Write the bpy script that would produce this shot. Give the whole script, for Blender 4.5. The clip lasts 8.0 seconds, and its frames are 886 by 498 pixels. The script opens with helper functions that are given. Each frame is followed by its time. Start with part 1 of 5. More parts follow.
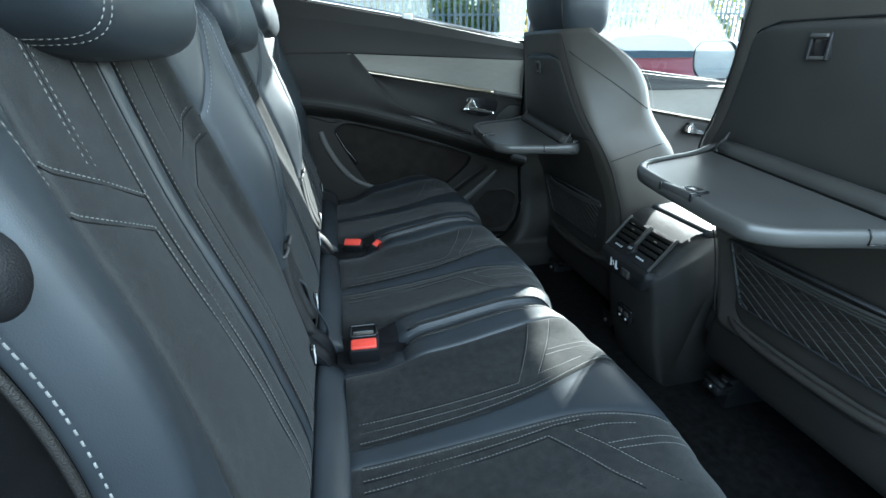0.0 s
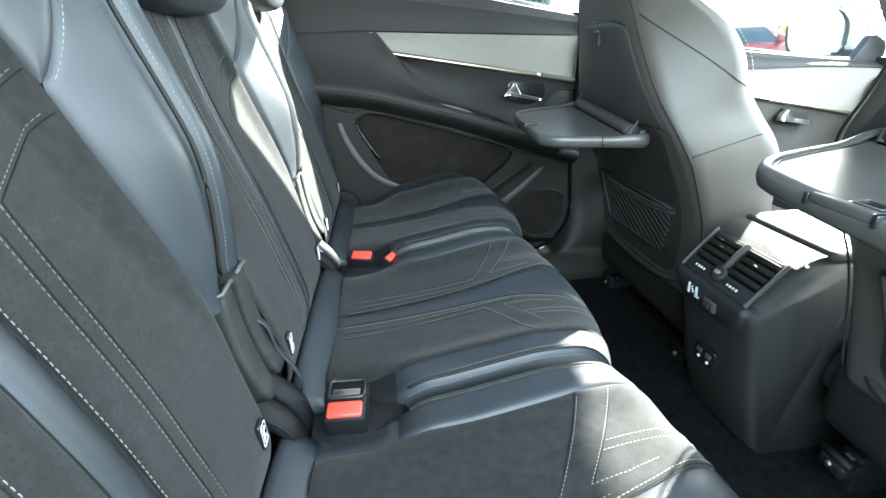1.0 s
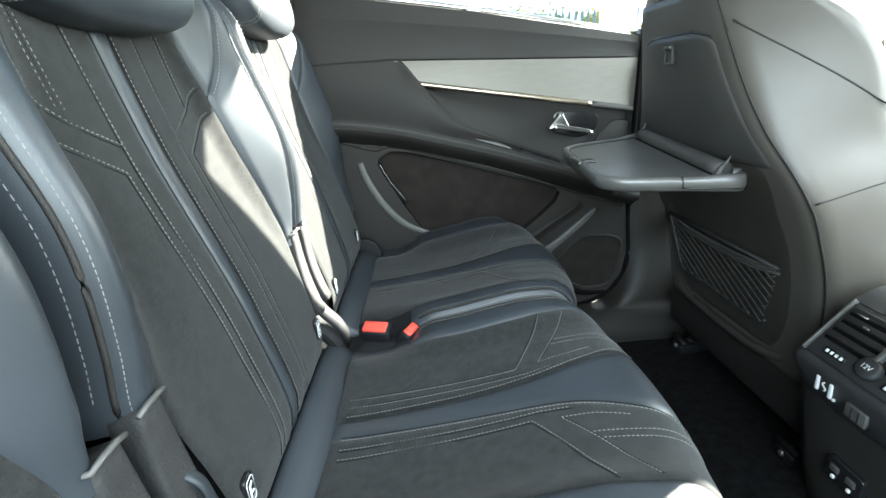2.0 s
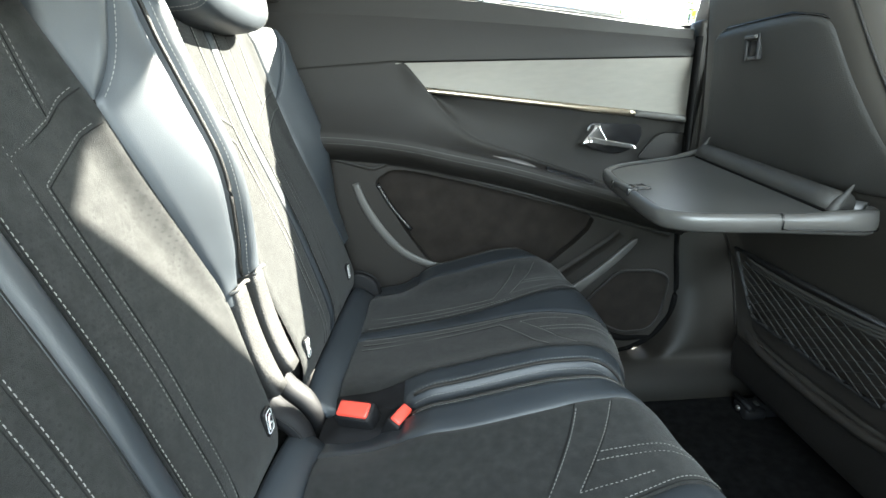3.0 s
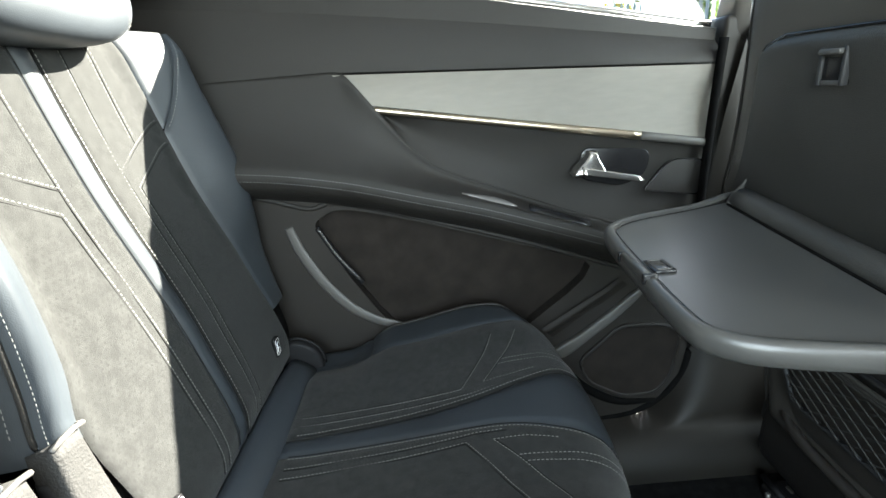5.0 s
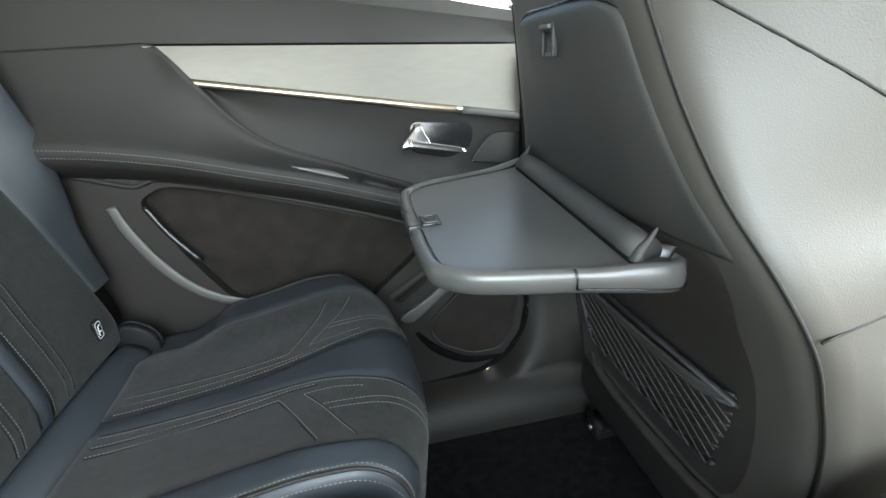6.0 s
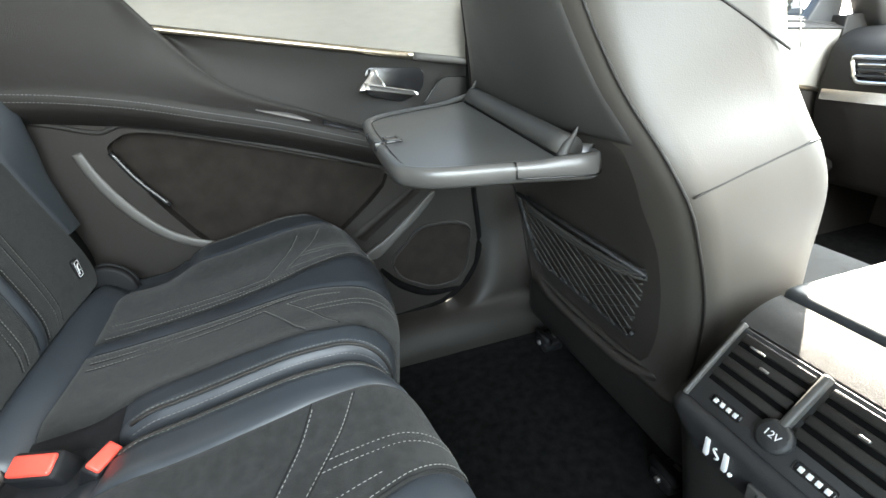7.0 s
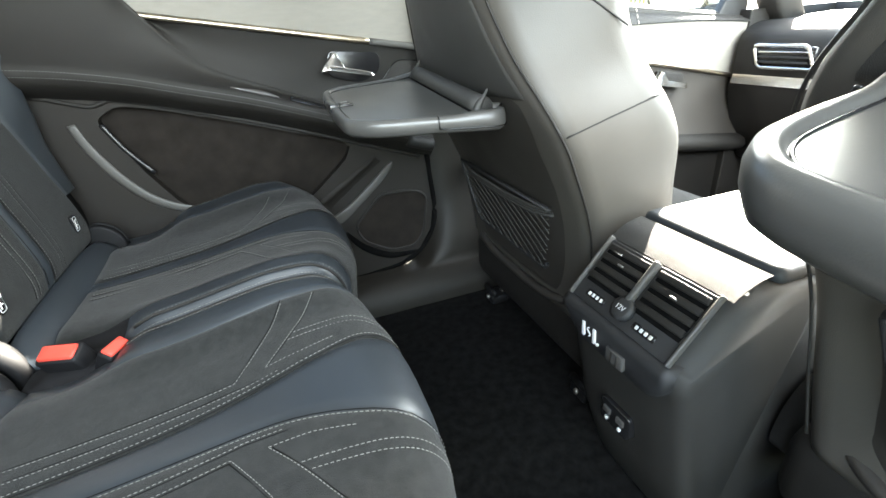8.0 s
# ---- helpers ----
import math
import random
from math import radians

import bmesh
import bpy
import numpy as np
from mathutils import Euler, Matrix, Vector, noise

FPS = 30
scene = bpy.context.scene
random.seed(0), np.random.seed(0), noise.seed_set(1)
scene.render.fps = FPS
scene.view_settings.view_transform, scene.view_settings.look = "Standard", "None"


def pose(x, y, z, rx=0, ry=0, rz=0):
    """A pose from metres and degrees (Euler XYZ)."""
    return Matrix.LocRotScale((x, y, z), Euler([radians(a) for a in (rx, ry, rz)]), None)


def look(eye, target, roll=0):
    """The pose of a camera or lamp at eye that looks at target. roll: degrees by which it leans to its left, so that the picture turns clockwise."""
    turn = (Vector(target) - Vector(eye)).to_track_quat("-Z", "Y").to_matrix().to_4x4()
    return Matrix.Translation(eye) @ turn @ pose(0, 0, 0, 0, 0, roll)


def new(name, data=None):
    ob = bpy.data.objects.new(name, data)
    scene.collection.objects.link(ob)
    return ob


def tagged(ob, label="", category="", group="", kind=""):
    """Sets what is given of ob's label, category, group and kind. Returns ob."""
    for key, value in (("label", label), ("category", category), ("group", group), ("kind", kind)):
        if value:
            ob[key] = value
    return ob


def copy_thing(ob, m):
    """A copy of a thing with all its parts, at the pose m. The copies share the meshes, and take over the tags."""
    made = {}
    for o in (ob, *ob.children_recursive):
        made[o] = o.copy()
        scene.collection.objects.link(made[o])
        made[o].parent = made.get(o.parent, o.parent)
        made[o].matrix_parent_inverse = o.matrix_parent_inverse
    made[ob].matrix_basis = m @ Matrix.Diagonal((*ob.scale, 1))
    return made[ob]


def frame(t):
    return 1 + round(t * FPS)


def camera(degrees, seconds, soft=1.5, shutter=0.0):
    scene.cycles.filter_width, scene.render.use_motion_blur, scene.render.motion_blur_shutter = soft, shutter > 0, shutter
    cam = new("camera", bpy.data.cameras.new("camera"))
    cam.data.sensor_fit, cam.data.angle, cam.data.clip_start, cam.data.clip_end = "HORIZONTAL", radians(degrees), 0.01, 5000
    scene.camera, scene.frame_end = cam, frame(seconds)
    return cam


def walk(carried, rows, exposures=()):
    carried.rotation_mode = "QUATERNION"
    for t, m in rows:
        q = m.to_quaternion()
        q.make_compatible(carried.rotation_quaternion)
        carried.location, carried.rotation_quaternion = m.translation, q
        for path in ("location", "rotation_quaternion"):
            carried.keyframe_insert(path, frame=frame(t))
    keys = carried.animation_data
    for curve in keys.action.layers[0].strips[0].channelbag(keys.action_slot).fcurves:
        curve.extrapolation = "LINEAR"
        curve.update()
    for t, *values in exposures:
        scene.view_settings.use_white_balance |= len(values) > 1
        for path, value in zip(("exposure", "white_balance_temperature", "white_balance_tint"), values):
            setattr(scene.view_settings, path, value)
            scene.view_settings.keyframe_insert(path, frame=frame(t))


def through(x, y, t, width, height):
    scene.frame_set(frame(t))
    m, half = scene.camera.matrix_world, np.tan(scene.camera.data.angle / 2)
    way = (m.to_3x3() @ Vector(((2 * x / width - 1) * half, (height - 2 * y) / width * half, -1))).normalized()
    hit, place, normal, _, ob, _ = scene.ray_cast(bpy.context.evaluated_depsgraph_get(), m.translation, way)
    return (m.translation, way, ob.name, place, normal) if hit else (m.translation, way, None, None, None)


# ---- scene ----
cam = camera(87.6, 8.0)
PATH = [
    (0, (0.032, -0.016, 0.838), (0.426, 1.774, 0.039), -1.1),
    (0.5, (0.079, 0.099, 0.809), (0.397, 1.887, -0.028), -1.5),
    (1, (0.113, 0.179, 0.791), (0.304, 1.997, -0.02), -2.6),
    (1.5, (0.129, 0.268, 0.781), (0.223, 2.124, 0.042), -3.8),
    (3, (0.17, 0.56, 0.761), (0.129, 2.458, 0.133), -4.5),
    (3.5, (0.173, 0.641, 0.754), (0.095, 2.539, 0.13), -4.7),
    (4, (0.165, 0.725, 0.762), (0.091, 2.616, 0.113), -5.1),
    (5.3, (0.273, 0.78, 0.808), (0.323, 2.657, 0.12), -4.7),
    (5.5, (0.307, 0.767, 0.804), (0.416, 2.637, 0.104), -4.3),
    (6, (0.359, 0.723, 0.777), (0.678, 2.549, 0.027), -4.3),
    (6.5, (0.339, 0.681, 0.755), (0.769, 2.453, -0.069), -4.2),
    (7, (0.322, 0.625, 0.741), (0.816, 2.362, -0.119), -4.7),
    (7.5, (0.32, 0.557, 0.727), (0.861, 2.27, -0.152), -4.5),
    (8, (0.32, 0.466, 0.72), (0.897, 2.172, -0.151), -4.5),
]
EXPOSURES = [(0, 3.05, 5750, -2), (0.5, 4.05, 6100, 0), (1, 4.23, 6300, 1), (1.5, 4.28, 6500, 2), (3, 4.37, 6800, 3), (4, 4.08, 6900, 4), (5.5, 4.4, 6800, 5), (6.5, 4.75, 7100, 8), (7.5, 4.80, 7100, 8), (8, 4.58, 7100, 7)]
walk(cam, [(t, look(eye, target, roll)) for t, eye, target, roll in PATH], EXPOSURES)

# ---- world and sun ----
SUN_AZ, SUN_EL = 36.8, 29.7          # degrees: azimuth from +x towards +y, elevation
world = bpy.data.worlds.new("sky")
scene.world = world
world.use_nodes = True
wn = world.node_tree.nodes
sky = wn.new("ShaderNodeTexSky")
sky.sky_type = "NISHITA"
sky.sun_disc = False
sky.sun_elevation = radians(SUN_EL)
sky.sun_rotation = radians(90 - SUN_AZ)
world.node_tree.links.new(sky.outputs["Color"], wn["Background"].inputs["Color"])
wn["Background"].inputs["Strength"].default_value = 0.09
sun = new("sun", bpy.data.lights.new("sun", "SUN"))
sun.data.energy, sun.data.angle, sun.data.color = 5.0, radians(0.6), (1.0, 0.96, 0.9)
sd = Vector((math.cos(radians(SUN_EL)) * math.cos(radians(SUN_AZ)), math.cos(radians(SUN_EL)) * math.sin(radians(SUN_AZ)), math.sin(radians(SUN_EL))))
sun.matrix_world = look(sd * 20, (0, 0, 0))


def sky_light(name, at, target, wide, high, watts):
    """The sky's light, entering by one of the car's openings."""
    o = new(name, bpy.data.lights.new(name, "AREA"))
    o.data.shape, o.data.size, o.data.size_y = "RECTANGLE", wide, high
    o.data.energy, o.data.color = watts, (0.86, 0.94, 1.0)
    o.matrix_world = look(at, target)


sky_light("doorway_light", (0.25, -0.08, 1.08), (0.25, 0.9, 0.60), 0.85, 0.55, 1.35)
sky_light("windscreen_light", (1.62, 0.81, 1.05), (0.6, 0.81, 0.55), 1.2, 0.55, 3.0)
sky_light("front_window_light", (1.15, 0.09, 1.05), (0.75, 1.2, 0.60), 0.75, 0.5, 2.2)


# ---- materials ----
def mat(name, base, rough=0.5, metal=0.0, vary=0.15, vscale=14.0, grain=0.0, gscale=700.0, cells=False, sheen=0.0, spec=0.5, stretch=None):
    """A surface with two scales of variation: broad tone and wear, and fine grain as relief."""
    m = bpy.data.materials.new(name)
    m.use_nodes = True
    nt = m.node_tree
    n, l = nt.nodes, nt.links
    b = n["Principled BSDF"]
    b.inputs["Metallic"].default_value = metal
    b.inputs["Specular IOR Level"].default_value = spec
    b.inputs["Sheen Weight"].default_value = sheen
    co, info, add = n.new("ShaderNodeTexCoord"), n.new("ShaderNodeObjectInfo"), n.new("ShaderNodeVectorMath")
    add.operation = "ADD"
    l.new(co.outputs["Object"], add.inputs[0])
    mul = n.new("ShaderNodeMath")
    mul.operation, mul.inputs[1].default_value = "MULTIPLY", 7.0
    l.new(info.outputs["Random"], mul.inputs[0])
    l.new(mul.outputs[0], add.inputs[1])
    vec = add.outputs[0]
    if stretch:
        mp = n.new("ShaderNodeMapping")
        mp.inputs["Scale"].default_value = stretch
        l.new(vec, mp.inputs["Vector"])
        vec = mp.outputs[0]
    big = n.new("ShaderNodeTexNoise")
    big.inputs["Scale"].default_value, big.inputs["Detail"].default_value = vscale, 5.0
    l.new(vec, big.inputs["Vector"])
    ramp = n.new("ShaderNodeMapRange")
    ramp.inputs["From Min"].default_value, ramp.inputs["From Max"].default_value = 0.3, 0.7
    ramp.inputs["To Min"].default_value, ramp.inputs["To Max"].default_value = 1 - vary, 1 + vary
    l.new(big.outputs["Fac"], ramp.inputs["Value"])
    tint = n.new("ShaderNodeVectorMath")
    tint.operation = "SCALE"
    tint.inputs[0].default_value = base
    l.new(ramp.outputs[0], tint.inputs["Scale"])
    l.new(tint.outputs[0], b.inputs["Base Color"])
    rr = n.new("ShaderNodeMapRange")
    rr.inputs["To Min"].default_value, rr.inputs["To Max"].default_value = max(0.03, rough - 0.08), min(1.0, rough + 0.08)
    l.new(big.outputs["Fac"], rr.inputs["Value"])
    l.new(rr.outputs[0], b.inputs["Roughness"])
    if grain:
        if cells:
            fine = n.new("ShaderNodeTexVoronoi")
            fine.inputs["Scale"].default_value = gscale
            out = fine.outputs["Distance"]
        else:
            fine = n.new("ShaderNodeTexNoise")
            fine.inputs["Scale"].default_value, fine.inputs["Detail"].default_value = gscale, 3.0
            out = fine.outputs["Fac"]
        l.new(vec, fine.inputs["Vector"])
        bump = n.new("ShaderNodeBump")
        bump.inputs["Strength"].default_value, bump.inputs["Distance"].default_value = grain, 0.001
        l.new(out, bump.inputs["Height"])
        l.new(bump.outputs[0], b.inputs["Normal"])
    return m


def holes(m, pitch=0.0054, radius=0.19, low=0.47, high=0.71):
    """Rows of small punched holes between two heights, in the object's y and z."""
    nt = m.node_tree
    n, l = nt.nodes, nt.links
    b = n["Principled BSDF"]
    co = n.new("ShaderNodeTexCoord")
    sep = n.new("ShaderNodeSeparateXYZ")
    l.new(co.outputs["Object"], sep.inputs[0])

    def op(kind, a, c=None):
        q = n.new("ShaderNodeMath")
        q.operation = kind
        for i, v in enumerate((a, c)):
            if v is None:
                continue
            if isinstance(v, (int, float)):
                q.inputs[i].default_value = v
            else:
                l.new(v, q.inputs[i])
        return q.outputs[0]
    row = op("DIVIDE", sep.outputs["Z"], pitch)
    odd = op("MULTIPLY", op("MODULO", op("FLOOR", row), 2.0), 0.5)
    fy = op("SUBTRACT", op("FRACT", op("ADD", op("DIVIDE", sep.outputs["Y"], pitch * 1.3), odd)), 0.5)
    fz = op("SUBTRACT", op("FRACT", row), 0.5)
    d = op("SQRT", op("ADD", op("MULTIPLY", fy, fy), op("MULTIPLY", fz, fz)))
    spot = op("LESS_THAN", d, radius)
    inside = op("MULTIPLY", op("GREATER_THAN", sep.outputs["Z"], low), op("LESS_THAN", sep.outputs["Z"], high))
    fac = op("MULTIPLY", spot, inside)
    old = b.inputs["Base Color"].links[0].from_socket
    mix = n.new("ShaderNodeMix")
    mix.data_type = "RGBA"
    l.new(fac, mix.inputs["Factor"])
    l.new(old, mix.inputs["A"])
    mix.inputs["B"].default_value = (0.013, 0.013, 0.013, 1)
    l.new(mix.outputs["Result"], b.inputs["Base Color"])
    return m


LEATHER = mat("leather", (0.027, 0.032, 0.0375), 0.43, vary=0.14, vscale=9, grain=0.09, gscale=1300, cells=True, spec=0.45)
LEATHER_FRONT = mat("leather_front", (0.074, 0.0675, 0.059), 0.46, vary=0.12, vscale=8, grain=0.10, gscale=900, cells=True)
SUEDE = mat("suede", (0.017, 0.0175, 0.017), 0.95, vary=0.30, vscale=95, grain=0.6, gscale=1500, sheen=0.10, spec=0.15)
SUEDE_HOLED = holes(mat("suede_holed", (0.017, 0.0175, 0.017), 0.95, vary=0.30, vscale=95, grain=0.6, gscale=1500, sheen=0.10, spec=0.15))
THREAD_DARK = mat("dark_thread", (0.11, 0.11, 0.105), 0.8, vary=0.2, vscale=60)
THREAD = mat("thread", (0.19, 0.19, 0.178), 0.8, vary=0.2, vscale=60)
PLASTIC = mat("black_plastic", (0.022, 0.022, 0.023), 0.52, vary=0.12, grain=0.35, gscale=1100, cells=True)
PLASTIC_SOFT = mat("soft_black_plastic", (0.015, 0.0135, 0.012), 0.60, vary=0.10, vscale=10, grain=0.4, gscale=1300, cells=True, spec=0.38)
PLASTIC_GLOSS = mat("gloss_black", (0.012, 0.012, 0.013), 0.22, vary=0.1)
PLASTIC_TRIM = mat("brown_grey_plastic", (0.036, 0.032, 0.028), 0.48, vary=0.1, grain=0.25, gscale=1200)
PLASTIC_GREY = mat("grey_plastic", (0.075, 0.072, 0.068), 0.5, vary=0.1, grain=0.25, gscale=1200)
DOOR_LOW = mat("lower_door_plastic", (0.018, 0.0155, 0.0135), 0.60, vary=0.12, vscale=10, grain=0.4, gscale=1300, cells=True, spec=0.3)
SILL_TRIM = mat("sill_plastic", (0.018, 0.016, 0.0135), 0.52, vary=0.12, grain=0.25, gscale=1200, spec=0.3)
CONSOLE = mat("console_plastic", (0.026, 0.0245, 0.022), 0.58, vary=0.12, vscale=10, grain=0.4, gscale=1300, cells=True)
PANEL_HARD = mat("hard_panel", (0.040, 0.0385, 0.0355), 0.50, vary=0.1, grain=0.35, gscale=1100, cells=True)
SATIN = mat("satin_grey_metal", (0.30, 0.29, 0.28), 0.40, metal=0.8, vary=0.08)
FELT = mat("door_felt", (0.018, 0.015, 0.013), 0.95, vary=0.25, vscale=30, grain=0.4, gscale=1500, spec=0.15)
CARPET = mat("carpet", (0.010, 0.010, 0.010), 1.0, vary=0.4, vscale=60, grain=1.0, gscale=900, spec=0.05)
SILVER_CLOTH = mat("silver_cloth", (0.205, 0.192, 0.170), 0.66, metal=0.1, vary=0.06, vscale=30, grain=0.35, gscale=1800, stretch=(1, 1, 4))
CHAMPAGNE = mat("champagne_metal", (0.50, 0.43, 0.34), 0.30, metal=1.0, vary=0.05)
TABLE = mat("table_plastic", (0.062, 0.061, 0.058), 0.31, vary=0.1, grain=0.08, gscale=1500)
SEAM = mat("folded_seam", (0.010, 0.010, 0.010), 0.9, vary=0.2, vscale=40, spec=0.15)
ARM_COVER = mat("arm_cover_plastic", (0.009, 0.009, 0.010), 0.58, vary=0.12, grain=0.2, gscale=1300, cells=True, spec=0.22)
PAD_CLOTH = mat("pad_cloth", (0.011, 0.011, 0.012), 0.9, vary=0.3, vscale=60, grain=0.5, gscale=1500, spec=0.15)
BLACK_FELT = mat("black_felt", (0.005, 0.005, 0.005), 1.0, vary=0.3, vscale=40, grain=0.5, gscale=900, spec=0.05)
CHROME = mat("satin_chrome", (0.72, 0.70, 0.67), 0.22, metal=1.0, vary=0.05)
RED = mat("red_plastic", (0.80, 0.075, 0.05), 0.38, vary=0.06)
WHITE_MARK = mat("white_mark", (0.75, 0.75, 0.75), 0.5, vary=0.03)
STRAP = mat("belt_webbing", (0.028, 0.0275, 0.027), 0.8, vary=0.2, vscale=40, grain=1.0, gscale=420, spec=0.25)
HEADLINER = mat("headliner", (0.35, 0.34, 0.32), 0.95, vary=0.06, grain=0.3, gscale=900)
NET = mat("elastic_net", (0.034, 0.032, 0.029), 0.75, vary=0.15)
WHITE_PAINT = mat("white_paint", (0.78, 0.79, 0.80), 0.25, vary=0.03, vscale=3)
RED_PAINT = mat("red_paint", (0.40, 0.07, 0.07), 0.25, vary=0.04, vscale=3)
FENCE_STEEL = mat("galvanised_steel", (0.42, 0.46, 0.47), 0.55, metal=0.4, vary=0.2, vscale=6)
ASPHALT = mat("asphalt", (0.06, 0.06, 0.06), 0.9, vary=0.25, vscale=3, grain=0.8, gscale=120)
def leaf(m, through):
    """Lets light pass through the thin leaves."""
    n, l = m.node_tree.nodes, m.node_tree.links
    t, x = n.new("ShaderNodeBsdfTranslucent"), n.new("ShaderNodeMixShader")
    t.inputs["Color"].default_value = (*through, 1)
    x.inputs["Fac"].default_value = 0.5
    l.new(n["Principled BSDF"].outputs[0], x.inputs[1])
    l.new(t.outputs[0], x.inputs[2])
    l.new(x.outputs[0], n["Material Output"].inputs["Surface"])
    return m


LEAF_GREEN = leaf(mat("leaf_green", (0.075, 0.115, 0.018), 0.6, vary=0.5, vscale=3), (0.16, 0.26, 0.02))
LEAF_YELLOW = leaf(mat("leaf_yellow", (0.26, 0.20, 0.02), 0.6, vary=0.5, vscale=3), (0.42, 0.34, 0.03))
BARK = mat("bark", (0.09, 0.065, 0.045), 0.9, vary=0.4, vscale=20, grain=0.8, gscale=60)
MIRROR = mat("mirror_silver", (0.9, 0.9, 0.9), 0.03, metal=1.0, vary=0.0)
RUBBER = mat("rubber", (0.02, 0.02, 0.02), 0.75, vary=0.15)


def glass(name, tint=(0.85, 0.9, 0.9), gloss=0.06):
    m = bpy.data.materials.new(name)
    m.use_nodes = True
    n, l = m.node_tree.nodes, m.node_tree.links
    n.remove(n["Principled BSDF"])
    t, g, x = n.new("ShaderNodeBsdfTransparent"), n.new("ShaderNodeBsdfGlossy"), n.new("ShaderNodeMixShader")
    t.inputs["Color"].default_value = (*tint, 1)
    g.inputs["Roughness"].default_value = 0.02
    x.inputs["Fac"].default_value = gloss
    l.new(t.outputs[0], x.inputs[1])
    l.new(g.outputs[0], x.inputs[2])
    l.new(x.outputs[0], n["Material Output"].inputs["Surface"])
    return m


GLASS = glass("window_glass", (0.86, 0.89, 0.89))
GLASS_REAR = glass("tinted_glass", (0.44, 0.48, 0.49))
CAR_GLASS = mat("dark_car_glass", (0.10, 0.16, 0.20), 0.08, vary=0.05)


# ---- building helpers ----
def thing(name, at, label, category, group="", kind=""):
    e = new(name)
    e.location = at
    e.empty_display_size = 0.05
    return tagged(e, label, category, group, kind)


def origin_of(ob):
    p = Vector((0, 0, 0))
    while ob:
        p = p + ob.location
        ob = ob.parent
    return p


def part(name, bm, material, parent=None, label="", smooth=True, kind=""):
    """Links a bmesh, built in world places, as one mesh object under a thing or a part."""
    me = bpy.data.meshes.new(name)
    if smooth:
        for f in bm.faces:
            f.smooth = True
    bm.to_mesh(me)
    bm.free()
    me.materials.append(material)
    ob = new(name, me)
    if parent:
        ob.parent = parent
        ob.location = -origin_of(parent)
    return tagged(ob, label, kind=kind)


def structure(name, bm, material, label, category, smooth=False):
    return tagged(part(name, bm, material, None, label, smooth), "", category, kind="structure")


def grid(f, us, vs, bm=None):
    bm = bm or bmesh.new()
    rows = [[bm.verts.new(f(u, v)) for u in us] for v in vs]
    for a, b in zip(rows, rows[1:]):
        for i in range(len(us) - 1):
            bm.faces.new((a[i], a[i + 1], b[i + 1], b[i]))
    return bm


def lin(a, b, n):
    return [a + (b - a) * i / (n - 1) for i in range(n)]


def curve(xs, ys):
    """A smooth function through the knots."""
    def f(x):
        if x <= xs[0]:
            return ys[0]
        if x >= xs[-1]:
            return ys[-1]
        for i in range(len(xs) - 1):
            if x <= xs[i + 1]:
                h = xs[i + 1] - xs[i]
                t = (x - xs[i]) / h
                m0 = (ys[i + 1] - ys[i - 1]) / (xs[i + 1] - xs[i - 1]) if i else (ys[1] - ys[0]) / h
                m1 = (ys[i + 2] - ys[i]) / (xs[i + 2] - xs[i]) if i + 2 < len(xs) else (ys[-1] - ys[-2]) / h
                return (2 * t**3 - 3 * t**2 + 1) * ys[i] + (t**3 - 2 * t**2 + t) * h * m0 + (3 * t**2 - 2 * t**3) * ys[i + 1] + (t**3 - t**2) * h * m1
    return f


def step(a, b, x):
    t = min(1.0, max(0.0, (x - a) / (b - a)))
    return t * t * (3 - 2 * t)


def block(x0, x1, y0, y1, z0, z1, bevel=0.004, segs=2, bm=None):
    bm = bm or bmesh.new()
    made = bmesh.ops.create_cube(bm, size=1.0)["verts"]
    for v in made:
        v.co = Vector((x0 + (v.co.x + 0.5) * (x1 - x0), y0 + (v.co.y + 0.5) * (y1 - y0), z0 + (v.co.z + 0.5) * (z1 - z0)))
    if bevel:
        edges = list({e for v in made for e in v.link_edges})
        bmesh.ops.bevel(bm, geom=edges, offset=bevel, segments=segs, affect="EDGES", profile=0.5)
    return bm


def prism(pts, axis, a, b, bevel=0.0, segs=2, bm=None):
    """A polygon in the plane across the axis, from a to b. axis y: points are (x, z); x: (y, z); z: (x, y)."""
    bm = bm or bmesh.new()

    def place(p, d):
        return {"y": (p[0], d, p[1]), "x": (d, p[0], p[1]), "z": (p[0], p[1], d)}[axis]
    lo, hi = [bm.verts.new(place(p, a)) for p in pts], [bm.verts.new(place(p, b)) for p in pts]
    faces = [bm.faces.new(lo), bm.faces.new(hi)]
    for i in range(len(pts)):
        j = (i + 1) % len(pts)
        faces.append(bm.faces.new((lo[i], lo[j], hi[j], hi[i])))
    bmesh.ops.recalc_face_normals(bm, faces=faces)
    if bevel:
        edges = list({e for f in faces[:2] for e in f.edges})
        bmesh.ops.bevel(bm, geom=edges, offset=bevel, segments=segs, affect="EDGES", profile=0.5)
    return bm


